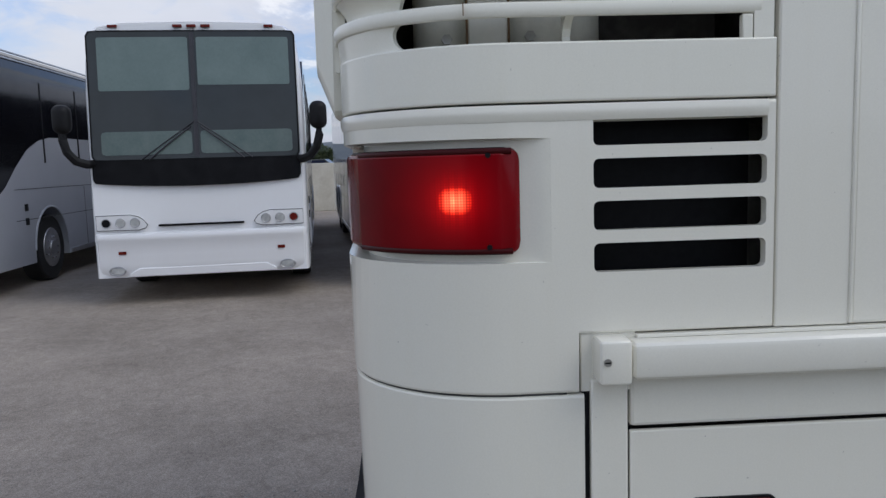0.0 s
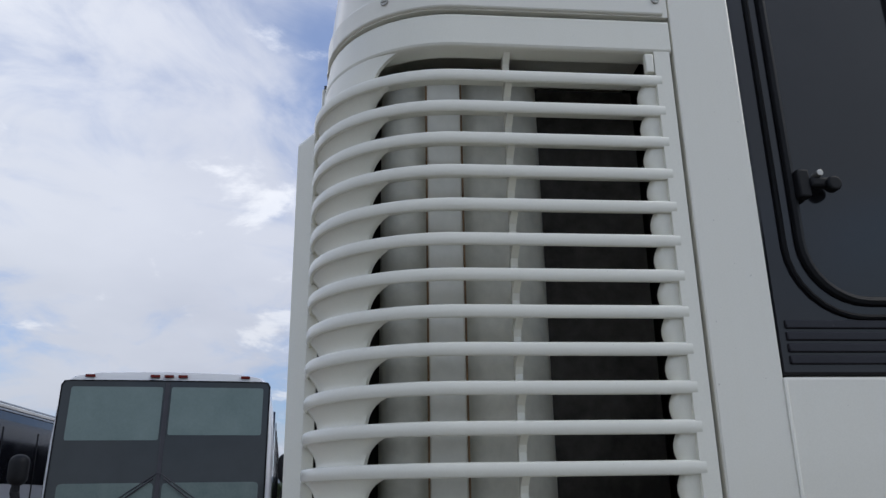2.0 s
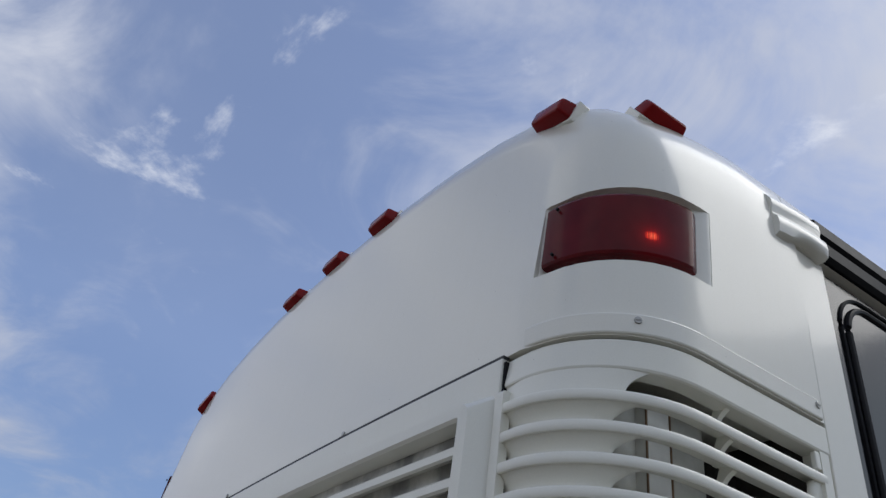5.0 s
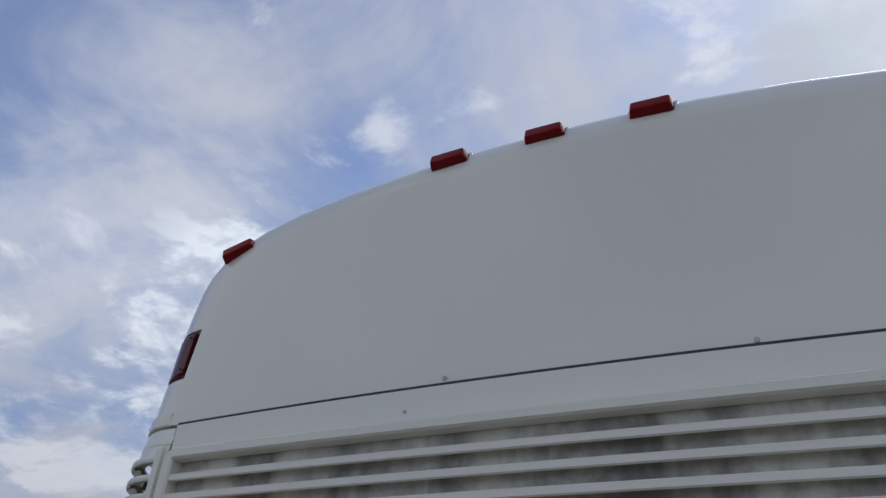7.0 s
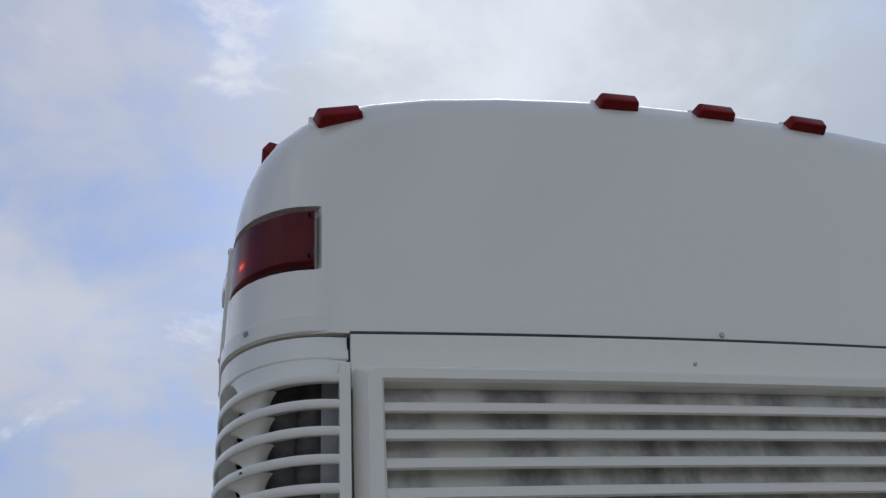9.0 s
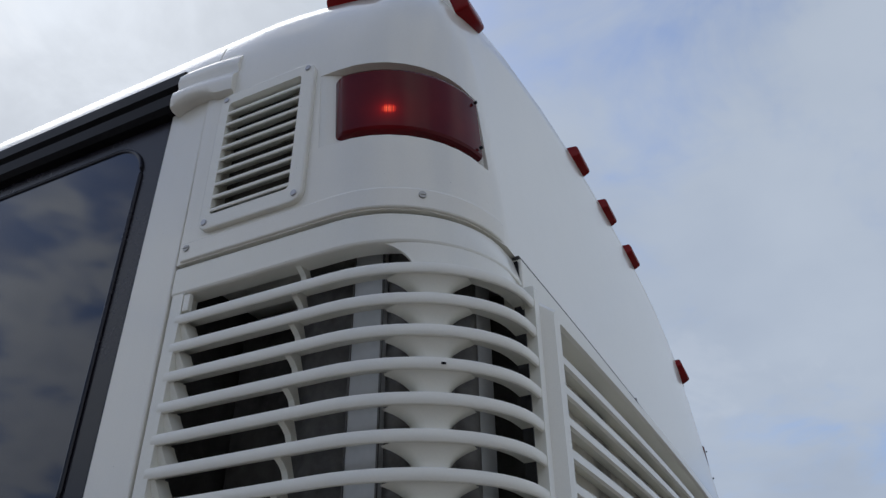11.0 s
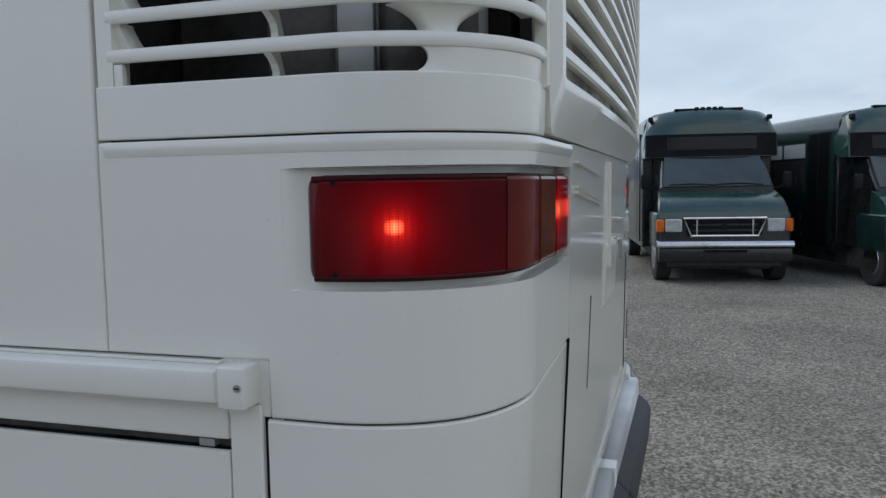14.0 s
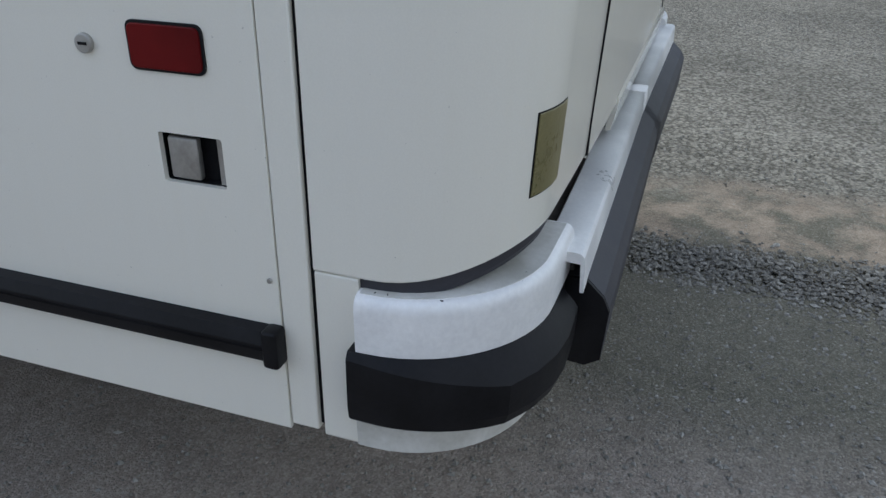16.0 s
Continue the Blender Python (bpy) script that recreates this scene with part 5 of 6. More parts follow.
# vent on the road side of the cap
vent = part("side_vent", prism(rounded(0.262, 0.476, 2.618, 2.930, 0.022, 5), -W - 0.010, -W + 0.002, "x", 0.003), GRILLE, coach, "white louvred side vent with bolted corners")
carve(vent, [prism(rounded(0.289, 0.454, 2.648, 2.905, 0.008, 4), -W - 0.03, -W + 0.02, "x")])
part("vent_void", block((-W + 0.024, 0.286, 2.645), (-W + 0.0285, 0.457, 2.908), 0), VOID, vent)
fin = mesh_from("vent_fin", prism([(-W - 0.0095, -0.006), (-W - 0.008, -0.0075), (-W + 0.020, 0.012), (-W + 0.020, 0.015), (-W - 0.0085, 0.000), (-W - 0.0095, -0.0015)], 0.2845, 0.4585, "y"), GRILLE)
for k in range(9):
    part("vent_fin", fin, None, vent).location = (0, 0, 2.662 + 0.0278 * k)
for y, z in ((0.276, 2.634), (0.462, 2.634), (0.276, 2.916), (0.462, 2.916)):
    part("bolt", drum((-W - 0.010, y, z), 0.0058, 0.005, "x", 12, 0.001), ALLOY, vent)

# roof and front, and the wheels it stands on
crown_line = [(p.x + n.x * lift(0.516, n), p.y + n.y * lift(0.516, n)) for p, n in zip(full, normals) if p.y > 2.95]
part("roof", prism(crown_line + [(-1.2, 2.95), (1.2, 2.95)], 0.5195, 12.4, "y"), WHITE, coach, "white crowned roof skin")
for x, y in ((0.55, 0.60), (-0.6, 0.60)):
    part("rivet", drum((x, y, 3.366), 0.006, 0.006, "z", 8), STEEL, cap)
part("front", block((-1.28, 12.35, 0.5), (1.28, 12.9, 3.3), 0.15, 4), WHITE, coach, "white coach front")
for sign in (1, -1):
    for y in (2.9, 4.2, 10.3):
        wheel = part("wheel", drum((sign * 1.06, y, 0.505), 0.505, 0.28, "x", 40, 0.04), TYRE, coach, "black coach tyre")
        part("hub", drum((sign * 1.205, y, 0.505), 0.28, 0.03, "x", 32, 0.01), ALLOY, wheel)


# ---- parked coaches ----
HALF = 1.30


def coach_section(top, foot):
    h = HALF
    return [(-h, foot), (-h, 1.2), (-h, 2.6), (-h + 0.02, 3.0), (-h + 0.07, top - 0.16), (-h + 0.17, top - 0.065), (-h + 0.45, top - 0.018), (0, top), (h - 0.45, top - 0.018), (h - 0.17, top - 0.065), (h - 0.07, top - 0.16), (h - 0.02, 3.0), (h, 2.6), (h, 1.2), (h, foot)]


def coach_body(top, foot):
    """Body shell: front at x = 0, tail at x = -12.2, the front leaning back and rounded in plan."""
    bm = bmesh.new()
    outline = coach_section(top, foot)
    rings = []
    for x, k in ((-12.2, 0.97), (-12.0, 1.0), (-0.45, 1.0), (-0.22, 0.997), (-0.10, 0.990), (-0.03, 0.978), (0.0, 0.962)):
        ring = []
        for y, z in outline:
            lean = -0.08 * max(0.0, z - 1.45) * (1 if x > -1 else 0)
            zz = z if z < 1.3 else 1.3 + (z - 1.3) * (0.5 + 0.5 * k) ** 0.6
            ring.append(bm.verts.new((x + lean, y * k, zz)))
        rings.append(ring)
    for a, b in zip(rings, rings[1:]):
        for i in range(len(outline) - 1):
            bm.faces.new((a[i], a[i + 1], b[i + 1], b[i]))
        bm.faces.new((a[-1], a[0], b[0], b[-1]))
    bm.faces.new(rings[0])
    bm.faces.new(rings[-1])
    bmesh.ops.recalc_face_normals(bm, faces=bm.faces[:])
    return bm


def front_x(y, z):
    """The leaning front, bowed in plan."""
    return -0.08 * max(0.0, z - 1.45) + 0.035 * (1 - (y / HALF) ** 2)


def front_sheet(y0, y1, foot_of, top_of, out, thick=0.02, r=0.0, cols=14, rows=5):
    """A sheet that follows the bowed front; r rounds its corners."""
    bm = bmesh.new()
    sheets = []
    for d in (out, out - thick):
        grid2 = []
        for i in range(cols + 1):
            f = 0.5 - 0.5 * math.cos(math.pi * i / cols)
            y = y0 + (y1 - y0) * f
            edge = min(y - y0, y1 - y)
            cut = r - math.sqrt(max(0.0, r * r - (r - min(r, edge)) ** 2)) if r else 0.0
            lo, hi = foot_of(y) + cut, top_of(y) - cut
            grid2.append([bm.verts.new((front_x(y, lo + (hi - lo) * k / rows) + d, y, lo + (hi - lo) * k / rows)) for k in range(rows + 1)])
        sheets.append(grid2)
    a, b = sheets
    for g in sheets:
        for p, q in zip(g, g[1:]):
            for k in range(rows):
                bm.faces.new((p[k], p[k + 1], q[k + 1], q[k]))
    for i in (0, cols):
        for k in range(rows):
            bm.faces.new((a[i][k], a[i][k + 1], b[i][k + 1], b[i][k]))
    for i in range(cols):
        for k in (0, rows):
            bm.faces.new((a[i][k], a[i + 1][k], b[i + 1][k], b[i][k]))
    return bm


def across(profile, stations, parent, name, mat, label=""):
    """A profile of (x, z) pulled across the front through stations of (y, set-back)."""
    bm = bmesh.new()
    rows = [[bm.verts.new((x + 0.035 * (1 - (y / HALF) ** 2) - back2, y, z)) for x, z in profile] for y, back2 in stations]
    n = len(profile)
    for a, b in zip(rows, rows[1:]):
        for k in range(n):
            bm.faces.new((a[k], a[(k + 1) % n], b[(k + 1) % n], b[k]))
    bm.faces.new(rows[0])
    bm.faces.new(rows[-1])
    return part(name, bm, mat, parent, label, 30)


def make_coach(name, at, turn, label, paint_mat, glass_mat, swoosh, top=3.46):
    c = thing(name, at, label, "coach", "parked coaches", turn=turn)
    body = part("body", coach_body(top, 0.34), paint_mat, c, "smooth painted coach body", 45)
    holes = []
    for x in (-2.15, -8.6, -9.9):
        outline = [(x + 0.62 * math.cos(math.pi * i / 14), 0.52 + 0.62 * math.sin(math.pi * i / 14)) for i in range(15)]
        for sign in (1, -1):
            y0, y1 = sorted((sign * 0.92, sign * 1.40))
            holes.append(prism(outline + [(x - 0.62, 0.2), (x + 0.62, 0.2)], y0, y1, "y"))
    carve(body, holes, 45)
    # one bowed windscreen over a black band that sags in the middle
    band = part("black_band", front_sheet(-1.235, 1.235, lambda y: 1.44 + 0.055 * (y / 1.235) ** 2, lambda y: 1.80, 0.010, 0.03, 0.05), BLACK, c, "glossy black band below the windscreen")
    part("windscreen_frame", front_sheet(-1.235, 1.235, lambda y: 1.76, lambda y: 3.325, 0.011, 0.03, 0.06), BLACK, c)
    pane = part("windscreen", front_sheet(-1.215, 1.215, lambda y: 1.775, lambda y: 3.305, 0.017, 0.02, 0.05), SCREEN_LOW, c, "dark bowed windscreen in two halves")
    for sign in (1, -1):
        y0, y1 = sorted((sign * 0.05, sign * (1.11 if sign < 0 else 1.15)))
        low = 2.60 if sign < 0 else 2.66
        part("blind", front_sheet(y0, y1, lambda y: low, lambda y: 3.24, 0.021, 0.003, 0.02), BLIND, pane, "pale green roller blind behind the glass")
        part("dash_board", front_sheet(y0, y1, lambda y: 1.83, lambda y: 2.11, 0.0205, 0.003, 0.04), DASH, pane, "dashboard behind the glass")
        wiper = part("wiper", tube([(front_x(sign * 0.56, 1.8) + 0.04, sign * 0.56, 1.77), (front_x(sign * 0.30, 1.98) + 0.04, sign * 0.30, 1.98), (front_x(0, 2.16) + 0.03, sign * 0.06, 2.16)], 0.010, 6), GREYRUB, c, "dark grey windscreen wiper")
        part("wiper_blade", tube([(front_x(sign * 0.66, 1.8) + 0.04, sign * 0.66, 1.77), (front_x(0, 2.2) + 0.03, sign * 0.02, 2.22)], 0.007, 6), GREYRUB, wiper)
        # headlamps in a panel that narrows inwards
        shape = [(1.235, 0.925), (1.235, 1.105), (0.83, 1.108), (0.74, 1.085), (0.68, 1.045), (0.635, 0.985), (0.66, 0.945), (0.74, 0.922)]
        panel = prism([(sign * a, b) for a, b in shape], -0.03, 0.012, "x", 0.006)
        for v in panel.verts:
            v.co.x += front_x(v.co.y, v.co.z)
        bmesh.ops.recalc_face_normals(panel, faces=panel.faces[:])
        cluster = part("headlamp_panel", panel, paint_mat, c, "raised headlamp panel")
        rim_line = [(front_x(sign * a, b) + 0.010, sign * a, b) for a, b in shape]
        part("panel_seam", tube(rim_line, 0.005, 5, True), SEAM, cluster)
        for k, mat in ((0.78, CLEAR), (0.95, CLEAR), (1.118, AMBERLENS if sign > 0 else BLACK)):
            x = front_x(k, 1.01)
            part("headlamp", drum((x + 0.012, sign * k, 1.012), 0.050, 0.03, "x", 20, 0.006), mat, cluster, "round headlamp")
            part("lamp_ring", tube([(x + 0.022, sign * k + 0.054 * math.cos(t), 1.012 + 0.054 * math.sin(t)) for t in (2 * math.pi * i / 16 for i in range(16))], 0.007, 6, True), ALLOY, cluster)
        # mirrors on thick curved arms
        arm = part("mirror_arm", tube([(-0.12, sign * 1.20, 1.74), (0.06, sign * 1.27, 1.73), (0.14, sign * 1.37, 1.77), (0.18, sign * 1.45, 1.88), (0.18, sign * 1.485, 2.02), (0.17, sign * 1.48, 2.2)], 0.052, 10), RUBBER, c, "thick black curved mirror arm")
        head = block((0.07, sign * 1.48 - 0.105, 2.09), (0.27, sign * 1.48 + 0.105, 2.43), 0.09, 5)
        part("mirror_head", head, RUBBER, arm, "rounded black mirror head")
    part("centre_post", front_sheet(-0.026, 0.026, lambda y: 1.79, lambda y: 3.30, 0.0235, 0.01, 0.0, 2), GREYRUB, c)
    for y in (-0.92, -0.165, 0.0, 0.165, 0.92):
        part("roof_marker", block((-0.16, y - 0.055, top - 0.100), (front_x(y, 3.4) + 0.012, y + 0.055, top - 0.066), 0.006), AMBERLENS, c, "small amber roof marker")
    part("grille_slot", block((0.0, -0.51, 0.955), (0.0375, 0.51, 0.980), 0.004), BLACK, c, "thin black air slot")
    # bumper: a proud upper roll, a flat face and a lower lip between the fog lamps
    ends = [(-1.285, 0.16), (-1.272, 0.07), (-1.23, 0.02), (-1.12, 0.0), (-0.6, 0.0), (0.0, 0.0), (0.6, 0.0), (1.12, 0.0), (1.23, 0.02), (1.272, 0.07), (1.285, 0.16)]
    bump = across([(-0.1, 0.885), (0.012, 0.885), (0.040, 0.872), (0.052, 0.845), (0.050, 0.80), (0.034, 0.765), (0.026, 0.62), (0.022, 0.50), (0.012, 0.40), (-0.02, 0.345), (-0.1, 0.345)], ends, c, "front_bumper", paint_mat, "wrap-round front bumper with a proud upper roll")
    lip = prism([(-0.88, 0.350), (-0.88, 0.385), (-0.76, 0.452), (0.76, 0.452), (0.88, 0.385), (0.88, 0.350)], 0.0, 0.034, "x", 0.008)
    for v in lip.verts:
        v.co.x += 0.035 * (1 - (v.co.y / HALF) ** 2)
    part("lower_lip", lip, paint_mat, bump, "raised lower lip")
    for sign in (1, -1):
        fog = drum((0, 0, 0), 0.048, 0.05, "x", 20, 0.01)
        for v in fog.verts:
            v.co = (v.co.x + 0.025, v.co.y * 1.75 + sign * 1.02, v.co.z * 0.9 + 0.425)
        part("fog_lamp", fog, CLEAR, bump, "oval fog lamp")
        part("fog_ring", tube([(0.048, sign * 1.02 + 0.092 * math.cos(t), 0.425 + 0.052 * math.sin(t)) for t in (2 * math.pi * i / 20 for i in range(20))], 0.008, 6, True), ALLOY, bump)
        part("turn_lamp", block((0.02, sign * 0.95 - 0.045, 0.625), (0.056, sign * 0.95 + 0.045, 0.665), 0.006), AMBERLENS, bump, "small orange marker")
    # sides
    for sign in (1, -1):
        y = sign * HALF
        if swoosh:
            rise = [(a, b) for a, b in coach_section(top, 0.34)[8:13]]
            rise = [(a + 0.004, b + 0.006) for a, b in rise] + [(HALF - 0.06, 2.60), (HALF - 0.10, 3.0), (HALF - 0.30, top - 0.15)]
            part("roof_cove", prism([(sign * a, b) for a, b in rise], -11.8, -0.62, "x"), GLOSSBLACK, c, "glossy black roof cove above the windows")
            for z in (top - 0.05, top - 0.165):
                part("cove_trim", block((-11.7, sign * (HALF - 0.115 if z > top - 0.1 else HALF - 0.055) - 0.012, z - 0.012), (-0.66, sign * (HALF - 0.115 if z > top - 0.1 else HALF - 0.055) + 0.012, z + 0.012), 0.004), ALLOY, c)
        glass_line = [(-11.8, 1.82), (-11.8, 3.02), (-0.75, 3.02), (-0.65, 2.9), (-0.72, 2.2), (-1.3, 1.70)] if not swoosh else [(-11.8, 2.20), (-11.8, 3.10), (-0.7, 3.10), (-0.58, 2.9), (-0.58, 1.38), (-0.75, 1.47), (-1.1, 1.74), (-1.5, 1.99), (-1.9, 2.13), (-2.3, 2.19), (-3.0, 2.20)]
        strip = bmesh.new()
        prism(glass_line, y - sign * 0.03, y + sign * 0.004, "y", 0, strip)
        band = part("side_glass", strip, glass_mat, c, "dark side window band")
        for k in range(8):
            x = -2.1 - 1.38 * k
            part("window_post", block((x - 0.02, y - 0.01, 1.8), (x + 0.02, y + sign * 0.008 + (0.002 if sign > 0 else -0.002), 3.0), 0.002), BLACK, band)
        for z in (1.42, 0.98):
            part("side_seam", block((-11.9, y - sign * 0.01, z), (-1.0, y + sign * 0.003, z + 0.008), 0), SEAM, body)
        for k in range(6):
            x = -3.6 - 1.35 * k
            part("locker_seam", block((x, y - sign * 0.01, 0.42), (x + 0.008, y + sign * 0.003, 1.40), 0), SEAM, body)
        part("skirt_trim", block((-7.8, y - sign * 0.02, 0.345), (-2.85, y + sign * 0.014, 0.42), 0.01), ALLOY, body, "bright skirt trim")
        for z in (1.16, 0.96):
            part("side_lamp", block((-1.38, y - sign * 0.01, z - 0.05), (-1.28, y + sign * 0.012, z + 0.05), 0.006), RUBBER, body)
        for x in (-2.15, -8.6, -9.9):
            arch = [(x + 0.62 * math.cos(math.pi * i / 14), 0.52 + 0.62 * math.sin(math.pi * i / 14)) for i in range(15)]
            part("arch_lip", tube([(a, y - sign * 0.004, b) for a, b in arch], 0.022, 6), paint_mat, c)
            wheel = part("wheel", drum((x, sign * 1.13, 0.505), 0.505, 0.28, "y", 36, 0.03), TYRE, c, "black coach tyre")
            hub = part("rim", drum((x, sign * 1.272, 0.505), 0.30, 0.03, "y", 28, 0.012), ALLOY, wheel, "bright metal wheel rim")
            part("hub_cap", drum((x, sign * 1.29, 0.505), 0.11, 0.05, "y", 20, 0.012), ALLOY, hub)
            for i in range(10):
                t = 2 * math.pi * i / 10
                part("wheel_nut", drum((x + 0.17 * math.cos(t), sign * 1.292, 0.505 + 0.17 * math.sin(t)), 0.016, 0.03, "y", 6), CHROME, hub)
    return c


make_coach("motorcoach", (-7.46, -2.43, 0), 6.2, "white motorcoach facing the aisle with green-tinted two-pane windscreen", COACHWHITE, TINT, False)
make_coach("motorcoach", (-7.8, -6.6, 0), 2.0, "silver motorcoach with sweeping black side glass", COACHSILVER, GLOSSBLACK, True, 3.42)
make_coach("motorcoach", (-8.2, 0.88, 0), 7.0, "white motorcoach parked beyond, seen along its flank", COACHWHITE, TINT, False)


# ---- green cutaway shuttle vans ----
def make_van(name, at, turn, label):
    v = thing(name, at, label, "shuttle van", "green shuttle vans", turn=turn)
    # passenger body
    bm = bmesh.new()
    w2 = 1.20
    sect = [(-w2, 0.42), (-w2, 2.35), (-w2 + 0.03, 2.62), (-w2 + 0.10, 2.74), (-w2 + 0.24, 2.81), (-0.6, 2.85), (0.0, 2.87), (0.6, 2.85), (w2 - 0.24, 2.81), (w2 - 0.10, 2.74), (w2 - 0.03, 2.62), (w2, 2.35), (w2, 0.42)]
    rings = []
    for x, k, low in ((-7.2, 1.0, 0.42), (-1.95, 1.0, 0.42), (-1.75, 0.98, 0.42)):
        rings.append([bm.verts.new((x, y * k, max(z, low))) for y, z in sect])
    for a, b in zip(rings, rings[1:]):
        for i in range(len(sect) - 1):
            bm.faces.new((a[i], a[i + 1], b[i + 1], b[i]))
        bm.faces.new((a[-1], a[0], b[0], b[-1]))
    bm.faces.new(rings[0])
    bm.faces.new(rings[-1])
    body = part("body", bm, SHADEGREEN, v, "green shuttle body with shade painted into its colour", 40)
    # two dark blocks added to deepen the shadow beneath the van
    part("under_shade", block((-6.9, -0.85, 0.16), (-0.3, 0.85, 0.5), 0.02), VOID, v, "dark block added to deepen the shadow under the body")
    part("chin_shade", block((-0.16, -0.95, 0.22), (0.0, 0.95, 0.40), 0.02), VANBLACK, v)
    # the front of the body leans over the cab: green above, a black glazed band below
    def front(y):
        return -1.16 - 0.14 * (abs(y) / 1.19) ** 3

    def crest(y):
        return float(np.interp(abs(y), (0, 0.6, 0.95, 1.09, 1.16, 1.19), (2.875, 2.855, 2.80, 2.72, 2.58, 2.36)))

    def brow(y, z, out=0.0):
        g = min(1.0, max(0.0, (z - 2.40) / (crest(y) + 0.001 - 2.40))) if crest(y) > 2.45 else 0.0
        return front(y) - 0.05 * min(1.0, max(0.0, (z - 2.02) / 0.4)) - 0.30 * g ** 2.6 + out, y, z
    bm = bmesh.new()
    rings = []
    for y in np.linspace(-1.19, 1.19, 27).tolist():
        top2 = crest(y)
        zs = [2.02 + (top2 - 2.02) * f for f in (0, 0.25, 0.45, 0.6, 0.72, 0.82, 0.9, 0.96, 1.0)]
        rings.append([bm.verts.new(q) for q in [brow(y, z) for z in zs] + [(-1.9, y, top2), (-1.9, y, 2.02)]])
    for a, b in zip(rings, rings[1:]):
        for i in range(len(a)):
            bm.faces.new((a[i], a[(i + 1) % len(a)], b[(i + 1) % len(a)], b[i]))
    bm.faces.new(rings[0])
    bm.faces.new(rings[-1])
    cap2 = part("cab_brow", bm, GREEN, v, "green moulded front above the cab", 50)

    def brow_sheet(half, z0, z1, out):
        own = bmesh.new()
        sheets = [[[own.verts.new(brow(y, z0 + (z1 - z0) * k / 5, d)) for k in range(6)] for y in np.linspace(-half, half, 17).tolist()] for d in (out, out - 0.03)]
        for grid2 in sheets:
            for a, b in zip(grid2, grid2[1:]):
                for i in range(5):
                    own.faces.new((a[i], a[i + 1], b[i + 1], b[i]))
        for a, b in zip(zip(*sheets), list(zip(*sheets))[1:]):
            for i in (0, 5):
                own.faces.new((a[0][i], b[0][i], b[1][i], a[1][i]))
        return own
    part("brow_band", brow_sheet(1.165, 2.03, 2.42, 0.008), BLACK, cap2, "black band above the windscreen")
    part("brow_window", brow_sheet(0.80, 2.15, 2.37, 0.014), VANGLASS, cap2, "dark glazed panel above the windscreen")
    for y in (-0.22, -0.11, 0.0, 0.11, 0.22):
        part("roof_lamp", block((-1.56, y - 0.035, 2.855), (-1.48, y + 0.035, 2.905), 0.008), RUBBER, cap2)
    part("roof_bar", block((-1.62, -0.62, 2.845), (-1.50, 0.62, 2.885), 0.015), RUBBER, cap2)
    for sign in (1, -1):
        part("corner_lamp", block((-1.50, sign * 1.07 - 0.04, 2.66), (-1.38, sign * 1.07 + 0.04, 2.74), 0.015), RUBBER, cap2)
        part("front_wall", block((-1.86, min(sign * 0.98, sign * 1.19), 0.5), (-1.70, max(sign * 0.98, sign * 1.19), 2.1), 0.03), VANBLACK, v)
    # cab: windscreen, pillars, bonnet
    cab = prism([(-1.85, 0.5), (-1.85, 2.04), (-1.28, 2.04), (-0.70, 1.50), (-0.66, 0.55)], -1.0, 1.0, "y", 0.03)
    for q in cab.verts:
        q.co.y *= 1.0 - 0.10 * max(0.0, (q.co.z - 1.4) / 0.6)
    part("cab", cab, VANBLACK, v, "dark green and black van cab")
    glass_bm = bmesh.new()
    qs = [(-0.715, -0.93, 1.50), (-0.715, 0.93, 1.50), (-1.245, 0.84, 2.03), (-1.245, -0.84, 2.03)]
    a = [glass_bm.verts.new((x + 0.02, y, z + 0.02)) for x, y, z in qs]
    b = [glass_bm.verts.new((x - 0.01, y, z - 0.01)) for x, y, z in qs]
    glass_bm.faces.new(a)
    glass_bm.faces.new(b)
    for i in range(4):
        glass_bm.faces.new((a[i], a[(i + 1) % 4], b[(i + 1) % 4], b[i]))
    screen = part("windscreen", glass_bm, VANSCREEN, v, "raked dark windscreen")
    for y in (-0.45, 0.35):
        part("wiper", tube([(-0.66, y - 0.38, 1.545), (-0.66, y + 0.02, 1.56), (-0.63, y + 0.42, 1.535)], 0.014, 6), RUBBER, screen, "black wiper")
    hood = bmesh.new()
    prof = [(-0.78, 1.46), (-0.55, 1.42), (-0.25, 1.30), (-0.08, 1.16), (-0.02, 1.04), (-0.02, 0.96), (-0.78, 0.96)]
    prism(prof, -1.10, 1.10, "y", 0.03, hood)
    for q in hood.verts:
        q.co.x -= 0.10 * (abs(q.co.y) / 1.10) ** 3
        q.co.y *= 1.0 - 0.08 * min(1.0, max(0.0, (-0.1 - q.co.x) / 0.6))
    part("bonnet", hood, GREEN, v, "dark green sloping bonnet", 32)
    part("nose", prism([(-1.2, 0.5), (-1.2, 1.0), (-0.05, 1.0), (-0.03, 0.62), (-0.10, 0.5)], -1.07, 1.07, "y", 0.03), VANBLACK, v)
    # grille
    grille_v = part("radiator_grille", block((-0.06, -0.62, 0.73), (0.0, 0.62, 1.0), 0.015), BLACK, v, "black grille in a chrome surround")
    ring_line = [(0.004, y * (0.68 if z > 0.8 else 0.55), z) for y, z in ((-1, 1.01), (1, 1.01), (1, 0.725), (-1, 0.725))]
    part("chrome_surround", tube(ring_line, 0.024, 8, True), CHROME, grille_v, "chrome grille surround")
    for z in (0.81, 0.90):
        part("grille_bar", block((-0.01, -0.54, z - 0.016), (0.012, 0.54, z + 0.016), 0.005), VANBLACK, grille_v)
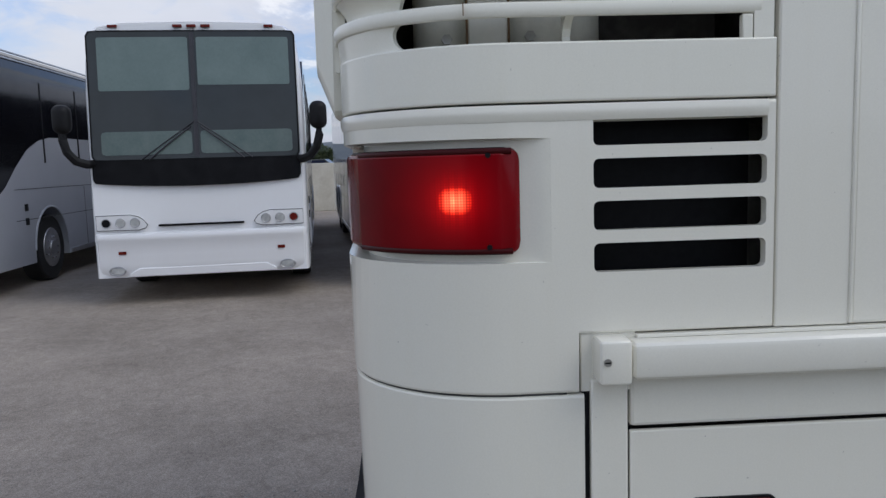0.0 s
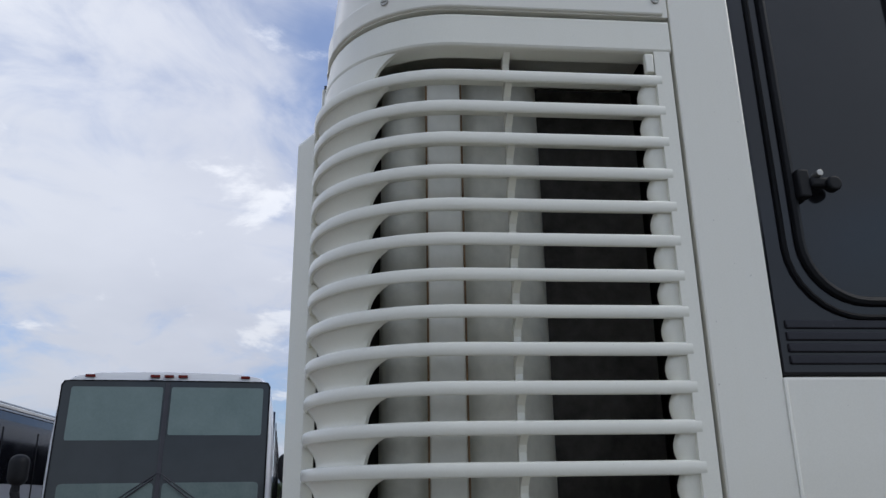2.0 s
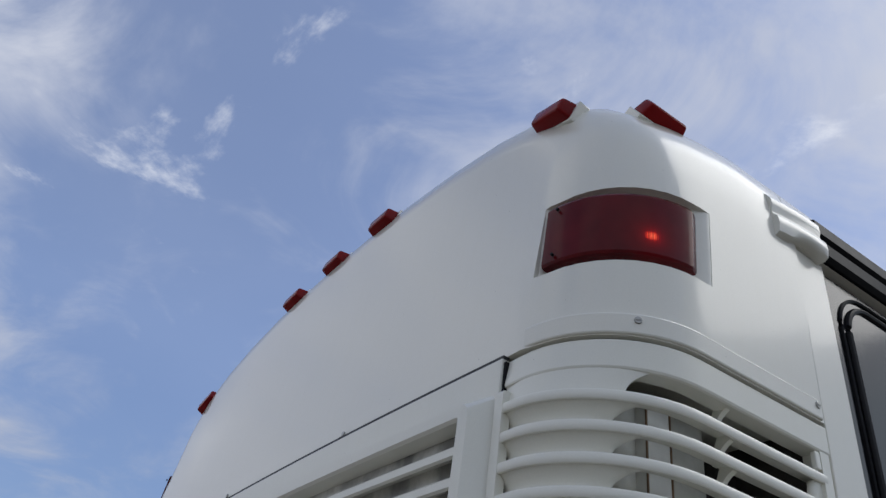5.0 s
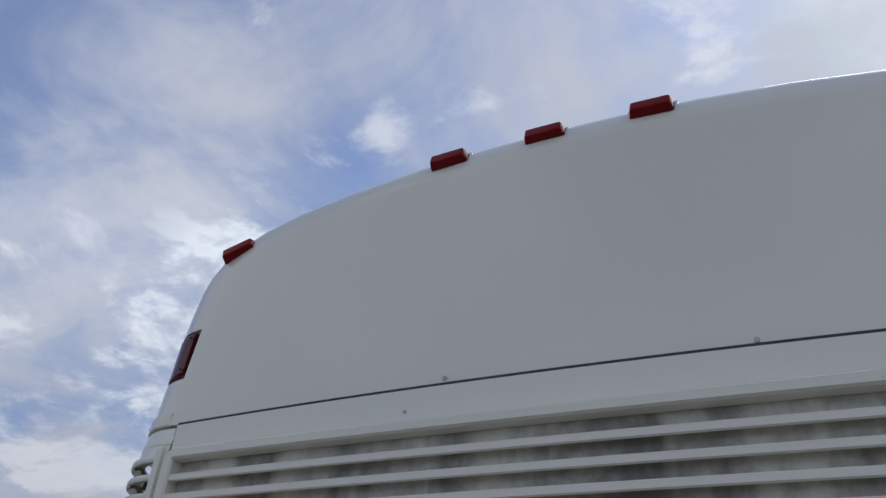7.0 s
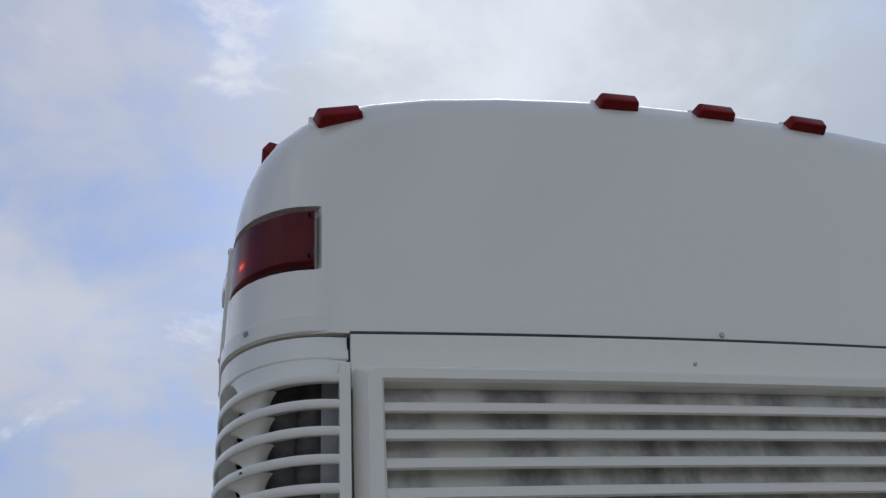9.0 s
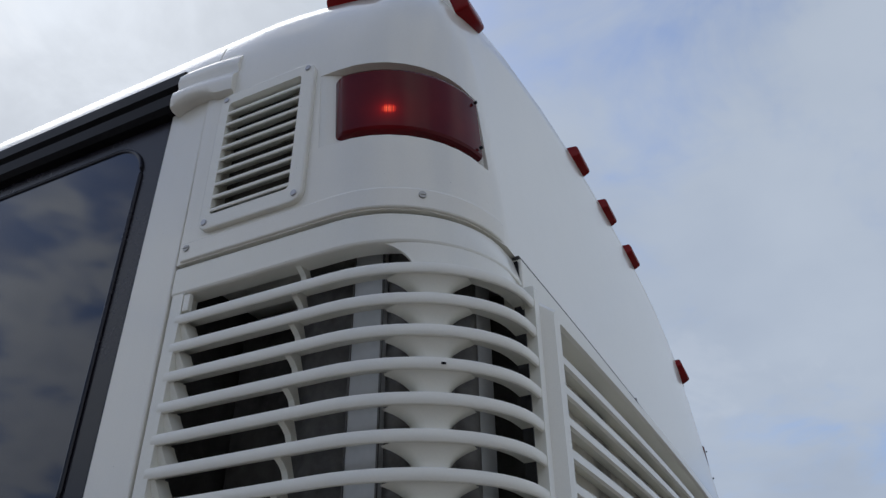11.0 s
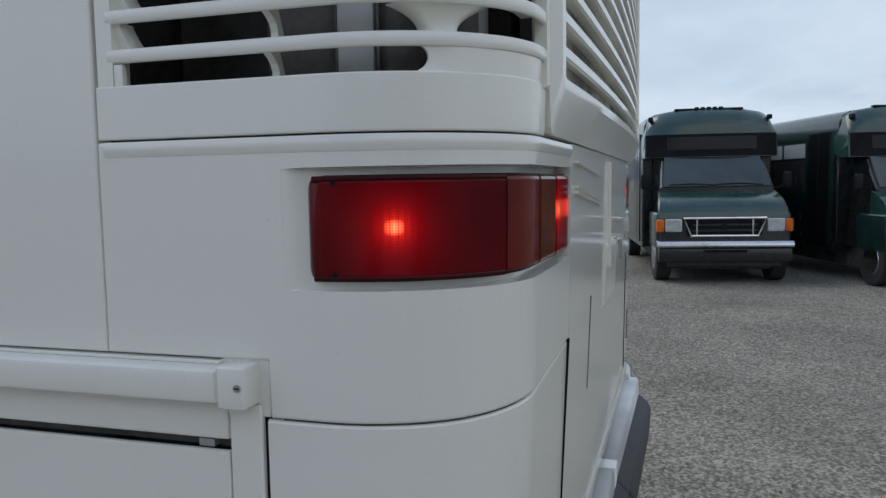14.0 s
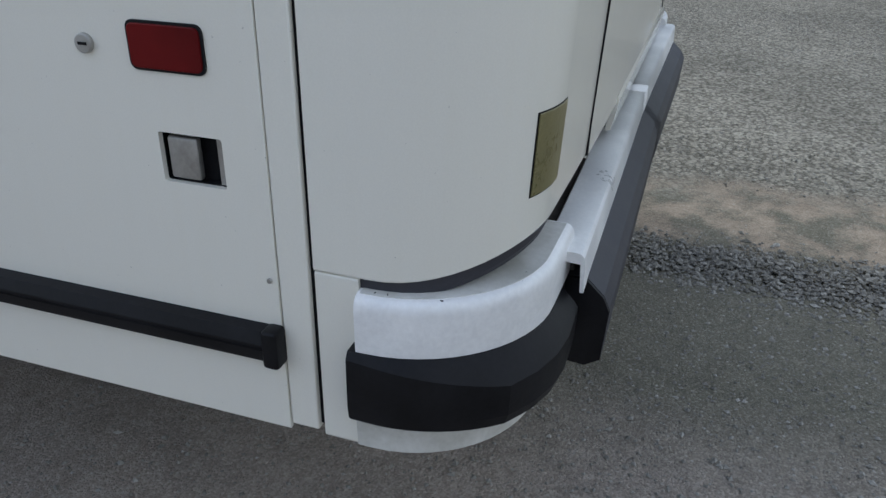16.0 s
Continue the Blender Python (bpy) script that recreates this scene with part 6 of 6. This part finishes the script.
    for y in (-0.46, 0.46):
        part("grille_upright", block((-0.01, y - 0.014, 0.73), (0.014, y + 0.014, 1.0), 0.004), CHROME, grille_v)
    part("oval_badge", drum((0.014, 0, 0.87), 0.05, 0.012, "x", 24, 0.003), VANGLASS, grille_v, "plain oval badge")
    for sign in (1, -1):
        part("headlamp", block((-0.07, min(sign * 0.70, sign * 0.985), 0.79), (-0.004, max(sign * 0.70, sign * 0.985), 1.0), 0.02), CLEAR, v, "clear oblong headlamp")
        part("turn_signal", block((-0.14, min(sign * 0.99, sign * 1.13), 0.785), (-0.03, max(sign * 0.99, sign * 1.13), 0.995), 0.03, 3), ORANGE, v, "orange corner lamp")
        part("wing", block((-1.1, min(sign * 0.9, sign * 1.125), 0.5), (-0.14, max(sign * 0.9, sign * 1.125), 1.1), 0.05, 3), SHADEGREEN, v)
        for x, big in ((-0.62, 1.02), (-5.2, 1.04)):
            wheel = part("wheel", drum((x, sign * (big - 0.05), 0.365), 0.418, 0.26, "y", 32, 0.03), TYRE, v, "black tyre")
            part("rim", drum((x, sign * (big + 0.075), 0.365), 0.24, 0.03, "y", 24, 0.01), CHROME, wheel, "chrome wheel rim")
        arm = part("mirror_arm", tube([(-0.95, sign * 0.98, 1.45), (-0.85, sign * 1.16, 1.50), (-0.85, sign * 1.20, 1.70)], 0.02, 6), RUBBER, v)
        part("mirror", block((-0.90, sign * 1.24 - 0.07, 1.48), (-0.80, sign * 1.24 + 0.07, 1.74), 0.03, 3), RUBBER, arm, "black door mirror")
        for k in range(4):
            x = -2.95 - 1.06 * k
            pane = part("side_window", block((x - 0.98, sign * 1.19, 1.42), (x, sign * 1.206, 2.32), 0.004), VANSIDE, v, "dark glossy side window")
            # pale colour paints in the sky reflected by the upper glass
            part("upper_pane", block((x - 0.97, sign * 1.2062, 2.05), (x - 0.01, sign * 1.2085, 2.31), 0.001), SKYPANE, pane, "upper pane painted pale for the sky it reflects")
            part("window_bar", block((x - 0.98, sign * 1.20, 2.02), (x, sign * 1.210, 2.045), 0.002), BLACK, pane)
        if sign < 0:
            door = part("entry_door", block((-2.80, -1.215, 0.50), (-1.98, -1.195, 2.48), 0.006), VANGLASS, v, "black glazed entry door")
            part("door_split", block((-2.40, -1.219, 0.52), (-2.38, -1.210, 2.46), 0.002), RUBBER, door)
    chin = [(-0.12, 0.54), (0.04, 0.535), (0.078, 0.548), (0.092, 0.575), (0.088, 0.608), (0.06, 0.64), (0.0, 0.652), (-0.12, 0.652)]
    bump = part("front_bumper", prism(chin, -1.12, 1.12, "y", 0.012), CHROME, v, "rounded chrome front bumper")
    # black valance also carries the dark ground reflected low in the chrome
    part("bumper_valance", block((-0.12, -1.10, 0.30), (0.066, 1.10, 0.536), 0.04, 3), VANBLACK, bump, "dark valance with the reflected ground put into its colour")
    part("bumper_slot", block((0.03, -0.36, 0.46), (0.070, 0.36, 0.505), 0.004), BLACK, bump)
    return v


stance = Matrix.Translation((0, 0, 0.05)) @ Matrix.Diagonal((0.907, 0.907, 0.966, 1))
van = make_van("shuttle_van", (0, 0, 0), 0.0, "dark green cutaway shuttle van with a chrome bumper on gravel")
van.matrix_basis = pose(10.54, -0.87, 0, 0, 0, 189.0) @ stance
copy_thing(van, pose(10.45, -3.95, 0, 0, 0, 198.0) @ stance)
# ---- edge of the yard ----
wall = thing("perimeter_wall", (-26, 0, 0), "low pale tan block wall along the yard", "wall", kind="structure")
part("wall_panel", block((-0.1, -60, 0), (0.1, 60, 1.72), 0.02), WALLTAN, wall)
for k in range(40):
    part("wall_post", block((-0.14, -58 + 3 * k, 0), (0.14, -57.7 + 3 * k, 1.82), 0.02), WALLTAN, wall)


# ---- beyond the wall ----
def make_car(at, turn, label):
    c = thing("parked_car", at, label, "car", "cars beyond the wall", turn=turn)
    side = [(-2.2, 0.30), (-2.25, 0.75), (-2.05, 0.92), (-1.35, 0.98), (-0.75, 1.42), (0.55, 1.45), (1.15, 1.00), (2.05, 0.86), (2.25, 0.62), (2.2, 0.30)]
    part("body", prism(side, -0.86, 0.86, "y", 0.05), VANBLACK, c, "dark saloon body")
    for y in (-0.868, 0.868):
        part("side_glass", prism([(-1.2, 1.0), (-0.68, 1.36), (0.5, 1.38), (0.98, 1.0)], min(y, y * 0.98), max(y, y * 0.98), "y"), TINT, c)
        for x in (-1.4, 1.4):
            wheel = part("wheel", drum((x, y * 0.93, 0.33), 0.33, 0.2, "y", 24, 0.02), TYRE, c)
            part("rim", drum((x, y * 1.045, 0.33), 0.2, 0.02, "y", 18, 0.006), ALLOY, wheel)
    return c


make_car((-44.0, -4.9, 0.55), 86.0, "dark saloon car parked beyond the tan wall")


def make_tree(at, height, seed):
    r = np.random.default_rng(seed)
    t = thing("tree", at, "small dark green tree beyond the tan wall", "tree")
    tall = height * 0.55
    part("trunk", tube([(0, 0, -0.2), (0.06, 0.02, tall * 0.5), (0.02, 0.1, tall)], height * 0.035, 8), BARK, t)
    limbs = bmesh.new()
    tips = []
    for k in range(9):
        a = 2.4 * k
        tip = (0.30 * height * math.cos(a), 0.30 * height * math.sin(a), height * (0.55 + 0.05 * (k % 5)))
        tube([(0.02, 0.05, tall * (0.6 + 0.04 * k)), tuple(0.55 * v for v in tip[:2]) + (tip[2] - 0.1 * height,), tip], height * 0.010, 5, False, limbs)
        tips.append(tip)
    part("limbs", limbs, BARK, t)
    count = 2600
    own = np.array(tips)[r.integers(0, len(tips), count)] * np.array((0.8, 0.8, 1.0)) + r.normal(0, height * 0.09, (count, 3)) * np.array((1.2, 1.2, 0.9))
    u, v = r.normal(0, 0.05 * height, (count, 3)), r.normal(0, 0.022 * height, (count, 3))
    pts = np.stack([own - u, own + v, own + u, own - v], 1).reshape(-1, 3)
    me = bpy.data.meshes.new("crown")
    me.from_pydata(pts.tolist(), [], np.arange(count * 4).reshape(-1, 4).tolist())
    me.materials.append(LEAF)
    me.update()
    part("crown", me, None, t)
    return t


make_tree((-62.0, -6.9, 0), 3.5, 7)
make_tree((-66.0, -6.0, 0), 3.0, 8)
bm = bmesh.new()
count = 180
low, up = [], []
for i in range(count):
    t = 2 * math.pi * i / count
    h = 46 + 18 * noise.noise((math.cos(t) * 2.2, math.sin(t) * 2.2, 1.3)) + 9 * noise.noise((math.cos(t) * 9, math.sin(t) * 9, 5.0))
    low.append(bm.verts.new((1100 * math.cos(t), 1100 * math.sin(t), -2)))
    up.append(bm.verts.new((1240 * math.cos(t), 1240 * math.sin(t), max(h, 6))))
for i in range(count):
    j = (i + 1) % count
    bm.faces.new((low[i], low[j], up[j], up[i]))
tagged(part("backdrop", bm, HILL, None, "low hazy hills on the horizon"), category="hills", kind="structure")

# ---- loose stones ----
def stones(count, lo, hi, sizes, seed, name, label, mound=0.0):
    """Loose stones as squashed, twisted octahedra, lying on the ground."""
    r = np.random.default_rng(seed)
    base = np.array([(1, 0, 0), (0, 1, 0), (-1, 0, 0), (0, -1, 0), (0, 0, 1), (0, 0, -1)], float)
    tri = np.array([(0, 1, 4), (1, 2, 4), (2, 3, 4), (3, 0, 4), (1, 0, 5), (2, 1, 5), (3, 2, 5), (0, 3, 5)])
    place = np.stack([r.uniform(lo[0], hi[0], count), r.uniform(lo[1], hi[1], count)], 1)
    if mound:
        place[:, 0] = (lo[0] + hi[0]) / 2 + np.clip(r.normal(0, 0.24, count), -0.7, 0.7) * (hi[0] - lo[0]) + 0.05 * np.sin(place[:, 1] * 3.1) + 0.03 * np.sin(place[:, 1] * 9.3)
    rise = mound * np.exp(-((place[:, 0] - (lo[0] + hi[0]) / 2) / (0.3 * (hi[0] - lo[0]))) ** 2) * r.random(count)
    size = r.uniform(*sizes, count) * (0.6 + 0.8 * r.random(count) ** 2)
    verts = base[None] * (0.6 + 0.7 * r.random((count, 6, 3))) * size[:, None, None] * np.array((1, 0.8, 0.55))
    t = r.uniform(0, 2 * math.pi, count)
    c, s = np.cos(t)[:, None], np.sin(t)[:, None]
    x, y = verts[..., 0] * c - verts[..., 1] * s, verts[..., 0] * s + verts[..., 1] * c
    pts = np.stack([x + place[:, :1], y + place[:, 1:], verts[..., 2] + size[:, None] * 0.18 + rise[:, None]], -1).reshape(-1, 3)
    faces = (tri[None] + 6 * np.arange(count)[:, None, None]).reshape(-1, 3)
    me = bpy.data.meshes.new(name)
    me.from_pydata(pts.tolist(), [], faces.tolist())
    me.materials.append(STONE)
    me.update()
    return tagged(new(name, me), label, "gravel", kind="stuff")


stones(16000, (0.50, -2.6), (1.00, 1.2), (0.005, 0.0145), 1, "gravel_ridge", "ridge of coarse grey gravel beside the coach", 0.03)
stones(14000, (1.6, -3.5), (7.0, 1.8), (0.004, 0.010), 2, "gravel", "loose grey gravel spread over the yard")
stones(9000, (-1.6, -2.2), (0.6, 1.4), (0.003, 0.010), 3, "grit", "fine grit scattered on worn asphalt")
stones(2500, (-7.0, -4.5), (1.0, 0.0), (0.002, 0.005), 5, "grit", "sparse grit on the brown asphalt")
